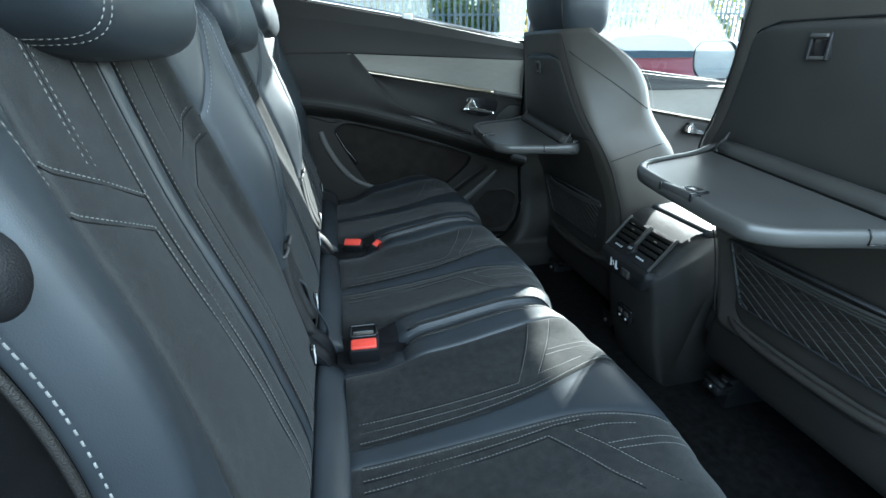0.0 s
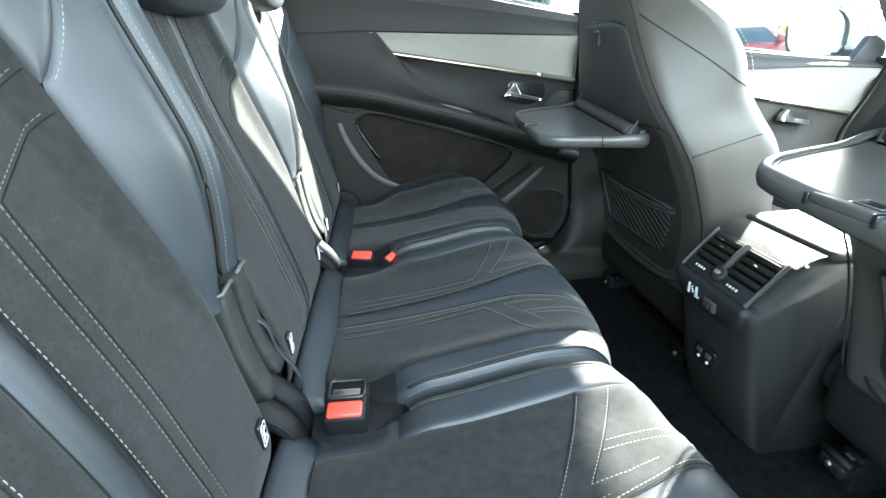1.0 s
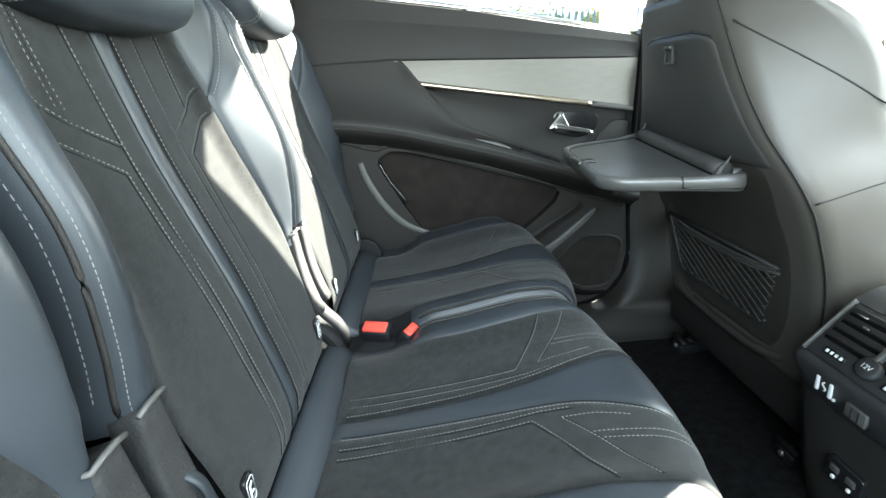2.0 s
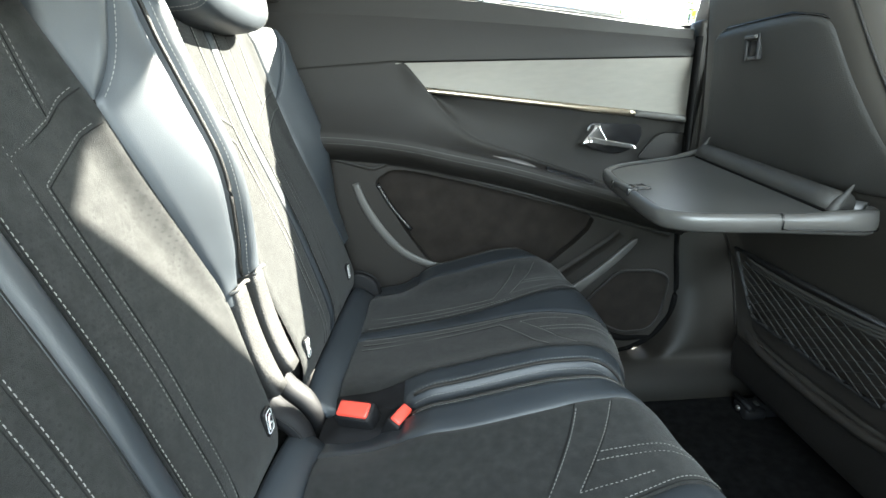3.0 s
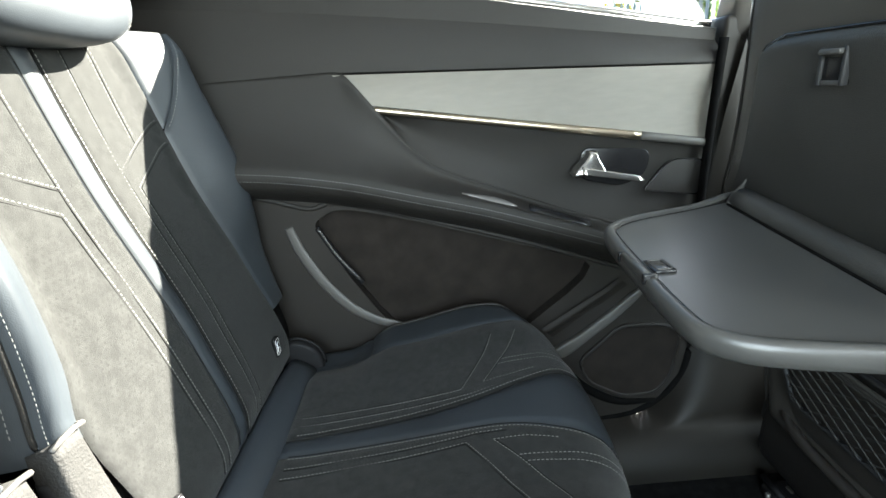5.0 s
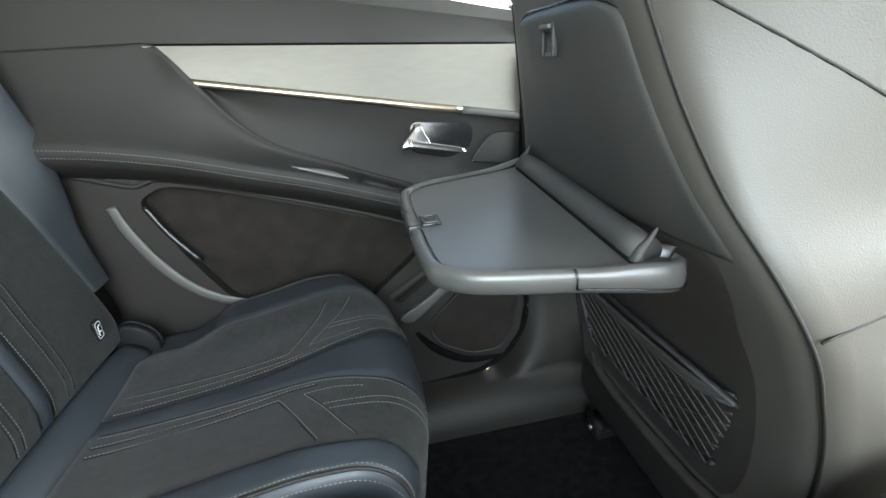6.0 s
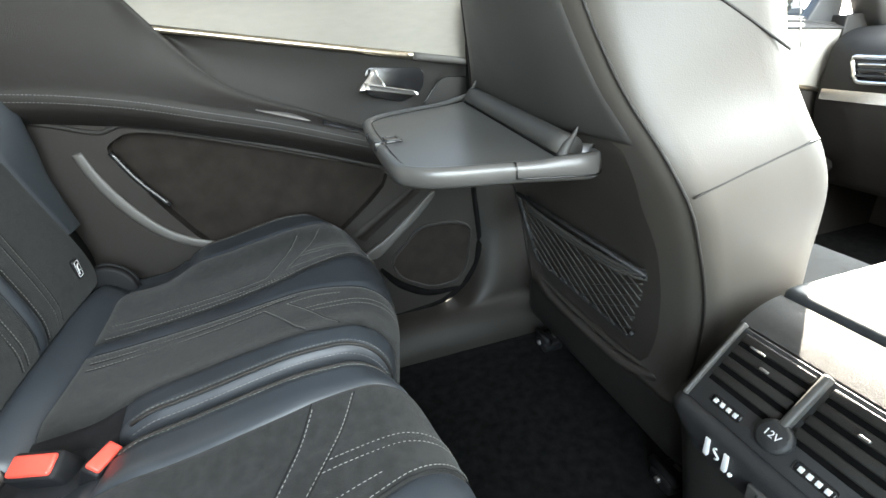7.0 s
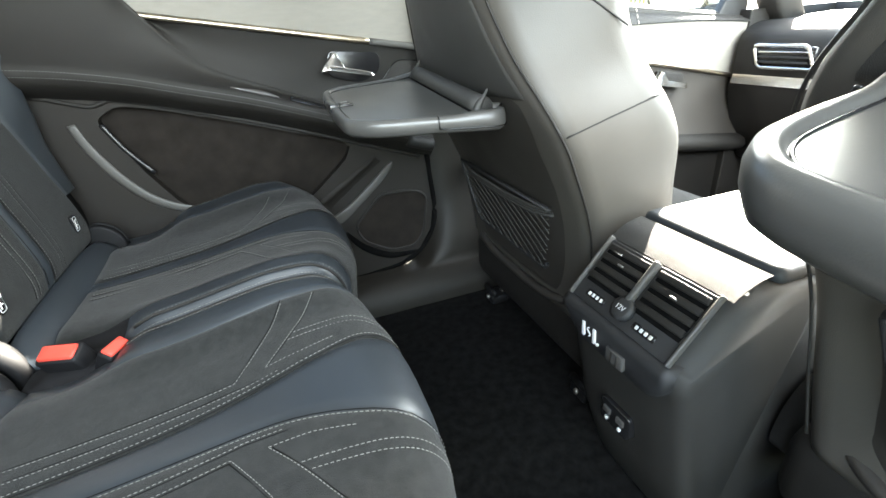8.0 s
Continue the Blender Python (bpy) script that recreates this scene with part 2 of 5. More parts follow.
def smooth_loop(pts, n=6, closed=True):
    """Rounds a polygon: points along a Catmull-Rom curve through the corners."""
    out = []
    k = len(pts)
    for i in range(k if closed else k - 1):
        if closed:
            p0, p1, p2, p3 = pts[i - 1], pts[i], pts[(i + 1) % k], pts[(i + 2) % k]
        else:
            p0, p1, p2, p3 = pts[max(0, i - 1)], pts[i], pts[i + 1], pts[min(k - 1, i + 2)]
        for j in range(n):
            t = j / n
            out.append(tuple(0.5 * (2 * b + (c - a) * t + (2 * a - 5 * b + 4 * c - d) * t * t + (3 * b - a - 3 * c + d) * t**3) for a, b, c, d in zip(p0, p1, p2, p3)))
    if not closed:
        out.append(tuple(pts[-1]))
    return out


def rounded(pts, r, n=5):
    """Rounds the corners of a polygon with radius about r."""
    out = []
    k = len(pts)
    for i in range(k):
        a, b, c = Vector(pts[i - 1]), Vector(pts[i]), Vector(pts[(i + 1) % k])
        ra = min(r, (a - b).length * 0.45, (c - b).length * 0.45)
        p, q = b + (a - b).normalized() * ra, b + (c - b).normalized() * ra
        for j in range(n + 1):
            t = j / n
            out.append(tuple(p * (1 - t) ** 2 + b * 2 * t * (1 - t) + q * t * t))
    return out


def tube(pts, r, sides=8, bm=None, closed=False, flat=1.0, up=(0, 0, 1)):
    """A round or flattened rod along the points."""
    bm = bm or bmesh.new()
    pts = [Vector(p) for p in pts]
    rings = []
    k = len(pts)
    for i, p in enumerate(pts):
        a = pts[i - 1] if (i or closed) else p
        b = pts[(i + 1) % k] if (i < k - 1 or closed) else p
        d = (b - a).normalized()
        s = d.cross(Vector(up))
        if s.length < 1e-4:
            s = d.cross(Vector((0, 1, 0.1)))
        s.normalize()
        w = s.cross(d)
        rr = r(i / (k - 1)) if callable(r) else r
        rings.append([bm.verts.new(p + s * rr * math.cos(2 * math.pi * j / sides) + w * rr * flat * math.sin(2 * math.pi * j / sides)) for j in range(sides)])
    for i in range(k if closed else k - 1):
        a, b = rings[i], rings[(i + 1) % k]
        for j in range(sides):
            bm.faces.new((a[j], a[(j + 1) % sides], b[(j + 1) % sides], b[j]))
    if not closed:
        bm.faces.new(rings[0][::-1]), bm.faces.new(rings[-1])
    return bm


def loft(sections, bm=None, caps=True):
    bm = bm or bmesh.new()
    rings = [[bm.verts.new(p) for p in s] for s in sections]
    k = len(rings[0])
    for a, b in zip(rings, rings[1:]):
        for j in range(k):
            bm.faces.new((a[j], a[(j + 1) % k], b[(j + 1) % k], b[j]))
    if caps:
        bm.faces.new(rings[0][::-1]), bm.faces.new(rings[-1])
    bmesh.ops.recalc_face_normals(bm, faces=bm.faces[:])
    return bm


def normal_at(S, u, v, e=0.002):
    n = (S(u + e, v) - S(u - e, v)).cross(S(u, v + e) - S(u, v - e)).normalized()
    return n


def panel(S, lo, hi, v0, v1, nu, nv, flip=1, sink=0.004, edge=0.010, bm=None, ends=(True, True), puff=0.0):
    """An upholstery panel on the surface S between two edge curves, drawn in at its seams."""
    bm = bm or bmesh.new()
    rows = []
    length = v1 - v0
    for v in lin(v0, v1, nv):
        a, b = lo(v), hi(v)
        row = []
        for i in range(nu):
            t = i / (nu - 1)
            t = 0.5 - 0.5 * math.cos(math.pi * t) if nu > 4 else t
            u = a + (b - a) * t
            d = min((t) * (b - a), (1 - t) * (b - a))
            if ends[0]:
                d = min(d, v - v0)
            if ends[1]:
                d = min(d, v1 - v)
            k = 1 - min(1.0, max(0.0, d / edge))
            wrinkle = 0.0010 * noise.noise(Vector((u * 28, v * 17, 1.7)))
            off = -sink * k * k + puff * math.sin(math.pi * t) + wrinkle
            row.append(bm.verts.new(S(u, v) + normal_at(S, u, v) * flip * off))
        rows.append(row)
    for a, b in zip(rows, rows[1:]):
        for i in range(nu - 1):
            bm.faces.new((a[i], a[i + 1], b[i + 1], b[i]) if flip > 0 else (a[i], b[i], b[i + 1], a[i + 1]))
    return bm


def stitches(S, line, flip=1, bm=None, size=0.0026, gap=0.0013, width=0.00058, lift=0.0002):
    """A row of thread stitches along a line of (u, v) on the surface S."""
    bm = bm or bmesh.new()
    pts = []
    for (u0, v0), (u1, v1) in zip(line, line[1:]):
        k = max(2, int(math.hypot(u1 - u0, v1 - v0) / 0.0015))
        for i in range(k):
            t = i / k
            u, v = u0 + (u1 - u0) * t, v0 + (v1 - v0) * t
            pts.append((u, v, S(u, v)))
    run, start = 0.0, 0
    for i in range(1, len(pts)):
        run += (pts[i][2] - pts[i - 1][2]).length
        if run >= size + gap:
            j, acc = start, 0.0
            while j < i and acc < size:
                acc += (pts[j + 1][2] - pts[j][2]).length
                j += 1
            a, b = pts[start][2], pts[j][2]
            n = normal_at(S, pts[start][0], pts[start][1]) * flip
            d = (b - a).normalized()
            s = d.cross(n).normalized() * width * 0.5
            a, b = a + n * lift, b + n * lift
            m = (a + b) / 2 + n * width * 0.75
            va = [bm.verts.new(q) for q in (a - s, a + s, b + s, b - s)]
            vm = [bm.verts.new(q) for q in (m - s * 0.8 - d * size * 0.22, m + s * 0.8 - d * size * 0.22, m + s * 0.8 + d * size * 0.22, m - s * 0.8 + d * size * 0.22)]
            bm.faces.new(vm)
            for q in range(4):
                bm.faces.new((va[q], va[(q + 1) % 4], vm[(q + 1) % 4], vm[q]))
            run, start = 0.0, i
    return bm


# ---- car shell ----
YF, YN = 1.51, 0.11                   # inner faces of the far and the near side
bm = grid(lambda u, v: Vector((u, v, 0.10 + 0.0015 * noise.noise(Vector((u * 40, v * 40, 0))))), lin(-0.9, 1.95, 90), lin(0.06, 1.56, 50))
structure("floor", bm, CARPET, "black carpet of the rear footwell", "floor", True)
structure("ceiling", block(-1.6, 1.15, 0.22, 1.40, 1.40, 1.43, 0.01), HEADLINER, "pale cloth headliner under the roof", "ceiling")
# Unseen slab added under the windscreen top to trim sun on the near seat.
structure("ceiling_front", prism([(1.14, 1.385), (1.14, 1.43), (1.345, 1.215), (1.335, 1.185)], "y", 0.16, 1.46, 0.006), HEADLINER, "unseen pale header, added to block sun from the rear seats", "ceiling", True)
structure("wall_rear", block(-1.64, -1.60, 0.0, 1.62, -0.1, 1.42, 0.0), PLASTIC_SOFT, "dark plain rear end of the cabin", "wall")
structure("wall_boot_far", block(-1.6, -0.20, 1.50, 1.58, -0.1, 1.40, 0.004), PLASTIC_SOFT, "dark trim of the far rear quarter", "wall")
structure("wall_boot_near", block(-1.6, -0.20, 0.04, 0.12, -0.1, 1.40, 0.004), PLASTIC_SOFT, "dark trim of the near rear quarter", "wall")
structure("floor_boot", block(-1.6, -0.9, 0.06, 1.56, 0.06, 0.10, 0.0), CARPET, "black carpet behind the seats", "floor")
# Unseen rails; the far one is sized to cut the sun on seats.
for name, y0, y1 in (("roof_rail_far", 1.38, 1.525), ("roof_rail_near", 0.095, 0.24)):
    structure(name, block(-1.6, 1.1, y0, y1, 1.30, 1.43, 0.02), HEADLINER, "unseen pale roof rail above the side windows", "roof rail", True)


def pillar(name, foot, head, wx, wy, material, label):
    f, h = Vector(foot), Vector(head)
    secs = [[c + Vector((dx * wx, dy * wy, 0)) for dx, dy in rounded([(-0.5, -0.5), (0.5, -0.5), (0.5, 0.5), (-0.5, 0.5)], 0.2)] for c in (f, f.lerp(h, 0.5), h)]
    secs = [[Vector(p) for p in s] for s in secs]
    return structure(name, loft(secs), material, label, "pillar", True)


pillar("pillar_b_far", (0.747, 1.545, 0.80), (0.825, 1.47, 1.39), 0.16, 0.06, PLASTIC_GREY, "grey door pillar beside the far front seat")
pillar("pillar_b_near", (0.735, 0.085, 0.10), (0.80, 0.16, 1.39), 0.11, 0.06, PLASTIC_GREY, "grey door pillar beside the near front seat")
pillar("pillar_a_far", (1.75, 1.50, 0.66), (1.12, 1.43, 1.39), 0.10, 0.07, PLASTIC_GREY, "grey windscreen pillar beyond the dashboard")
pillar("pillar_a_near", (1.75, 0.12, 0.66), (1.12, 0.19, 1.39), 0.10, 0.07, PLASTIC_GREY, "grey windscreen pillar on the near side")
pillar("pillar_c_far", (-0.20, 1.54, 0.95), (-0.22, 1.46, 1.39), 0.16, 0.06, PLASTIC_SOFT, "dark pillar behind the far rear window")
pillar("pillar_c_near", (-0.26, 0.08, 0.10), (-0.26, 0.16, 1.39), 0.14, 0.06, PLASTIC_SOFT, "dark pillar behind the open near door")


# lower trim of the far door pillar, running out into the sill
def trim_far(u, v):
    # u along x, v from the sill edge up the pillar
    zz = 0.105 + 0.75 * v * v + 0.05 * v
    side = step(0.60, 0.70, u)
    y = 1.405 + 0.075 * math.sin(min(1.0, v * 3.2) * math.pi / 2) + 0.02 * (1 - side) * v
    if v < 0.16:
        zz = 0.10 + 0.07 * math.sin(v / 0.16 * math.pi / 2)
        y = 1.405 + 0.055 * (1 - math.cos(v / 0.16 * math.pi / 2))
    else:
        zz = 0.17 + (v - 0.16) / 0.84 * (0.68 * side + 0.012 * (1 - side))
        y = 1.46 + 0.035 * step(0.16, 0.40, v) + 0.03 * (1 - side) * step(0.16, 0.6, v)
    return Vector((u, y, zz))


structure("trim_pillar_far", grid(trim_far, lin(-0.15, 0.86, 60), lin(0, 1, 44)), SILL_TRIM, "smooth grey-brown plastic trim of the sill and pillar", "trim", True)
structure("pillar_base_far", block(0.665, 0.815, 1.512, 1.575, 0.10, 0.86, 0.006), SILL_TRIM, "dark plastic lower door pillar", "pillar", True)
structure("sill_near", block(-0.2, 0.72, 0.05, 0.17, 0.02, 0.16, 0.02, 3), PLASTIC_GREY, "grey plastic door sill of the open door", "sill", True)

# ---- far rear door ----
WIN = curve([-0.25, -0.06, 0.292, 0.651, 0.75], [1.005, 0.975, 0.917, 0.846, 0.826])   # lower edge of the window
TRIM_TOP = lambda x: 0.829 - 0.056 * (x - 0.095)
CHROME_Z = lambda x: 0.774 - 0.180 * (x - 0.135)
C1 = curve([-0.25, 0.05, 0.098, 0.139, 0.183, 0.231, 0.332, 0.446, 0.66], [0.835, 0.832, 0.828, 0.779, 0.722, 0.678, 0.633, 0.587, 0.515])
C2 = curve([-0.25, -0.03, 0.09, 0.20, 0.30, 0.42, 0.60, 0.66], [0.71, 0.690, 0.668, 0.637, 0.608, 0.566, 0.498, 0.478])
door = thing("rear_door", (0.25, 1.53, 0.16), "closed black rear door with silver cloth trim band", "car door")

# carrier slab with the outline of the door
outline = [(-0.25, 0.17), (0.44, 0.165), (0.55, 0.176), (0.612, 0.204), (0.650, 0.26), (0.660, 0.32), (0.650, 0.45), (0.655, 0.70), (0.662, 0.845), (0.292, 0.917), (-0.06, 0.975), (-0.25, 1.005)]
part("carrier", prism(outline, "y", 1.526, 1.58, 0.004), PLASTIC_SOFT, door)


def belt(u, v):
    z = TRIM_TOP(u) * (1 - v) + WIN(u) * v
    if u < 0.095:
        z = 0.831 * (1 - v) + WIN(u) * v
    return Vector((u, 1.503 + 0.045 * v ** 1.6, z))


part("belt_panel", grid(belt, lin(-0.25, 0.660, 50), lin(0, 1, 14)), PLASTIC_SOFT, door, "soft black upper door panel")
part("window_seal", tube([(x, 1.548, WIN(x) + 0.006) for x in lin(-0.25, 0.66, 30)], 0.007), CHROME, door, "pale weather strip along the window")
bm = block(0.262, 0.292, 1.532, 1.552, 0.909, 0.934, 0.004)
part("blind_hook", bm, WHITE_MARK, door, "small pale blind hook")

# silver cloth band, with its slanted rear end
def band(u, v):
    lo = lambda x: CHROME_Z(x) + 0.006
    x = u + (0.126 - 0.086) * (1 - v) * (1 - (u - 0.086) / 0.57)
    z = lo(x) * (1 - v) + (TRIM_TOP(x) - 0.003) * v
    return Vector((x, 1.5095 + 0.004 * math.sin(math.pi * v) - 0.004, z))


part("cloth_band", grid(band, lin(0.086, 0.655, 50), lin(0, 1, 10)), SILVER_CLOTH, door, "silver-grey cloth trim band")
strip = [(x, 1.502, CHROME_Z(x)) for x in lin(0.128, 0.545, 30)]
part("chrome_strip", tube(strip, lambda t: 0.0030 + 0.0012 * t, 8, flat=1.5), CHAMPAGNE, door, "thin champagne metal strip")
part("strip_end", tube([(x, 1.502, CHROME_Z(x)) for x in lin(0.545, 0.655, 8)], 0.0042, 8, flat=1.6), PLASTIC_GREY, door, "dark satin end of the strip")


def middle(u, v):
    lo, hi = C1(u), CHROME_Z(u) - 0.004
    z = min(lo, hi) * (1 - v) + hi * v
    return Vector((u, 1.508 + 0.010 * math.sin(math.pi * v), z))


part("middle_panel", grid(middle, lin(0.135, 0.655, 60), lin(0, 1, 12)), PLASTIC_SOFT, door)


# rear sweep that runs out into the arm rest
def rest(u, v):
    top, edge = C1(u), C2(u)
    out = 0.056 - 0.016 * step(0.35, 0.66, u)
    proud = 0.009 * step(0.09, 0.13, u)
    if v < 0.02:
        return Vector((u, 1.512 - (proud + 0.006) * v / 0.02, top + 0.002 * (v / 0.02)))
    if v < 0.55:
        t = v / 0.55
        z = top + (edge + 0.020 - top) * t
        y = 1.506 - proud * (1 - t) - out * (t ** 2.6)
    elif v < 0.70:
        t = (v - 0.55) / 0.15
        z = edge + 0.020 - 0.028 * t
        y = 1.506 - out - 0.005 * math.sin(math.pi * t)
    else:
        t = (v - 0.70) / 0.30
        z = edge - 0.008 - 0.040 * t
        y = 1.506 - out * (1 - t ** 1.5) + 0.012 * t
    return Vector((u, y, z))


part("arm_rest", grid(rest, lin(-0.25, 0.655, 110), lin(0, 1, 60)), PLASTIC_SOFT, door, "padded black arm rest")
bm = stitches(lambda u, v: rest(u, v), [(x, 0.60) for x in lin(-0.2, 0.60, 40)], flip=-1, width=0.0010)
stitches(lambda u, v: rest(u, v), [(x, 0.655) for x in lin(-0.2, 0.60, 40)], flip=-1, bm=bm, width=0.0010)
part("stitching", bm, mat("dark_thread", (0.10, 0.10, 0.10), 0.8), door, "dark thread stitching", kind="stuff")
capline = [(x, 1.462, C2(x) - 0.004) for x in lin(0.595, 0.650, 8)]
part("arm_cap", tube(capline, 0.018, 10, flat=0.8), PLASTIC, door)

# satin pull recess on the arm rest, and a gloss plate beyond it
sw = [rest(x, 0.46) + Vector((0, -0.002, 0.0)) for x in lin(0.262, 0.345, 8)]
part("window_switch", tube(sw, lambda t: 0.001 + 0.0075 * math.sin(math.pi * min(0.98, t ** 1.6 + 0.02)), 8, flat=0.35, up=(0, -0.5, 1)), SATIN, door, "satin pull recess on the arm rest")
part("switch_plate", tube([rest(x, 0.45) + Vector((0, -0.001, 0.0)) for x in lin(0.365, 0.46, 8)], 0.012, 8, flat=0.3, up=(0, -0.5, 1)), PLASTIC_GLOSS, door)

# lower panel with the pocket opening
hole = smooth_loop([(0.024, 0.600), (0.040, 0.619), (0.075, 0.626), (0.163, 0.604), (0.348, 0.543), (0.47, 0.492), (0.37, 0.395), (0.30, 0.34), (0.15, 0.395), (0.080, 0.486), (0.046, 0.555)], 4)
outer = [(-0.25, 0.18), (0.44, 0.172), (0.55, 0.183), (0.605, 0.210), (0.640, 0.26), (0.650, 0.32), (0.640, 0.45), (0.62, 0.485), (0.42, 0.556), (0.20, 0.632), (0.09, 0.665), (-0.03, 0.685), (-0.25, 0.71)]


def holed(outer, hole, y0, y1):
    bm = bmesh.new()
    loops = []
    for pts in (outer, hole):
        vs = [bm.verts.new((x, y0, z)) for x, z in pts]
        loops += [bm.edges.new((vs[i], vs[(i + 1) % len(vs)])) for i in range(len(vs))]
    bmesh.ops.triangle_fill(bm, use_beauty=True, edges=loops)
    rim = [e for e in bm.edges if len(e.link_faces) == 1]
    got = bmesh.ops.extrude_edge_only(bm, edges=rim)["geom"]
    for g in got:
        if isinstance(g, bmesh.types.BMVert):
            g.co.y = y1
    return bm


part("lower_panel", holed(outer, hole, 1.497, 1.524), DOOR_LOW, door, smooth=False)
part("pocket_lining", prism([(x, z) for x, z in hole], "y", 1.5215, 1.5255), FELT, door, "dark felt door pocket", smooth=False)
rim = smooth_loop([(-0.018, 0.605), (-0.006, 0.562), (0.022, 0.505), (0.060, 0.456), (0.100, 0.428), (0.146, 0.411)], 5, False)
part("pocket_rim", tube([(x, 1.495, z) for x, z in rim], lambda t: 0.0060 + 0.0035 * math.sin(math.pi * (0.15 + 0.8 * t)), 10, flat=0.35, up=(0, 1, 0)), PLASTIC_GREY, door, "grey pocket rim")
notch = smooth_loop([(-0.10, 0.664), (-0.05, 0.655), (0.016, 0.6335), (0.040, 0.6365), (0.064, 0.6385), (0.163, 0.6115), (0.348, 0.5505), (0.50, 0.4935), (0.63, 0.447)], 5, False)
part("pocket_ledge", tube([(x, 1.4955, z) for x, z in notch], 0.0040, 8, flat=0.7, up=(0, 1, 0)), PLASTIC_SOFT, door, "raised ledge over the pocket")
part("pocket_slot", tube([(x, 1.499, z) for x, z in smooth_loop([(0.026, 0.600), (0.050, 0.550), (0.086, 0.498)], 5, False)], 0.005, 8), PLASTIC_GLOSS, door)
# scoop that runs down from the arm rest, and the flat bar on its lower edge
def scoop(u, v):
    c = Vector((0.385, 0.385)).lerp(Vector((0.520, 0.468)), u)
    d = Vector((0.052, -0.062)) * (1 - 0.35 * u)
    q = c + d * v
    deep = 0.016 * math.sin(math.pi * min(1.0, v * 1.1)) * math.sin(math.pi * min(1.0, 0.15 + 0.85 * (1 - u)) * 0.5)
    ridge = 0.011 * math.exp(-((v - 0.10) / 0.13) ** 2) * min(1.0, 6 * (1 - u))
    return Vector((q.x, 1.4945 - ridge + (0.002 if v > 0.4 else 0) + deep * 0.05, q.y))


part("scoop", grid(scoop, lin(0, 1, 24), lin(0, 1, 18)), DOOR_LOW, door, "smooth scoop below the arm rest")
bar = [(0.402, 0.335), (0.425, 0.322), (0.470, 0.355), (0.520, 0.396), (0.556, 0.432), (0.560, 0.446), (0.548, 0.442), (0.505, 0.406), (0.450, 0.364)]
part("groove_bar", prism(smooth_loop(bar, 4), "y", 1.4865, 1.4975, 0.003), PLASTIC_GREY, door, "grey pocket bar")
spk = rounded([(0.452, 0.305), (0.525, 0.374), (0.600, 0.370), (0.636, 0.352), (0.622, 0.262), (0.598, 0.226), (0.535, 0.224), (0.470, 0.262)], 0.02)
part("speaker_rim", tube([(x, 1.4945, z) for x, z in spk], 0.0035, 6, closed=True), PLASTIC_SOFT, door)
speaker = part("speaker_grille", prism(spk, "y", 1.493, 1.500), FELT, door, "black speaker grille", smooth=False)
sweep = smooth_loop([(0.430, 0.292), (0.468, 0.246), (0.530, 0.210), (0.600, 0.206)], 5, False)
part("panel_fold", tube([(x, 1.4965, z) for x, z in sweep], lambda t: 0.004 + 0.005 * math.sin(math.pi * t), 8, flat=0.5, up=(0, 1, 0)), BLACK_FELT, door)

# Seal round the door's edge, blackened to stand for the shade in its gap.
seal = [(0.30, 0.170), (0.44, 0.168), (0.55, 0.179), (0.608, 0.207), (0.645, 0.26), (0.655, 0.32), (0.647, 0.45), (0.652, 0.70), (0.658, 0.83)]
part("door_seal", tube([(x, 1.500, z) for x, z in smooth_loop(seal, 5, False)], 0.0065, 10), BLACK_FELT, door, "black door seal, also standing for the gap's shade")

# inner door handle, with the dished recess round it
dish = rounded([(0.455, 0.690), (0.565, 0.678), (0.560, 0.640), (0.520, 0.622), (0.450, 0.640)], 0.018)
part("handle_dish", prism(dish, "y", 1.505, 1.509, 0.001), PLASTIC_GLOSS, door)
lever_secs = []
for t in lin(0, 1, 14):
    c = Vector((0.446 + 0.096 * t, 1.474 + 0.006 * t, 0.6595 - 0.022 * t))
    hgt = 0.0065 - 0.0015 * t - (0.003 if t > 0.96 else 0)
    dep = 0.011 - 0.004 * t
    lever_secs.append([c + Vector((0, dep * p, hgt * q)) for p, q in rounded([(-1, -0.8), (-0.6, 1), (1, 1), (1, -1)], 0.35, 3)])
handle = part("door_handle", loft(lever_secs), CHROME, door, "satin chrome door handle")
root = []
for t in lin(0, 1, 8):
    k = t * t * (3 - 2 * t)
    x0, x1 = 0.434 + 0.026 * k, 0.484 - 0.012 * k
    root.append([Vector((x, y, 0.651 + 0.034 * t)) for x, y in rounded([(x0, 1.468 + 0.010 * k), (x1, 1.470 + 0.008 * k), (x1, 1.502), (x0, 1.502)], 0.004, 3)])
part("handle_root", loft(root), CHROME, handle)
plate_pts = [(0.556, 0.612), (0.590, 0.652), (0.604, 0.659), (0.648, 0.655), (0.647, 0.598)]
part("lock_plate", prism(rounded(plate_pts, 0.008), "y", 1.5055, 1.512, 0.002), PLASTIC_SOFT, door)
part("lock_groove", tube([(x, 1.5058, z) for x, z in rounded(plate_pts, 0.008)], 0.0010, 5, closed=True), PLASTIC_GLOSS, door)
win = part("window_pane", prism([(-0.24, 1.00), (0.292, 0.91), (0.66, 0.84), (0.72, 1.37), (-0.24, 1.37)], "y", 1.553, 1.557), GLASS_REAR, door, "clear side window", smooth=False)
win.visible_shadow = False

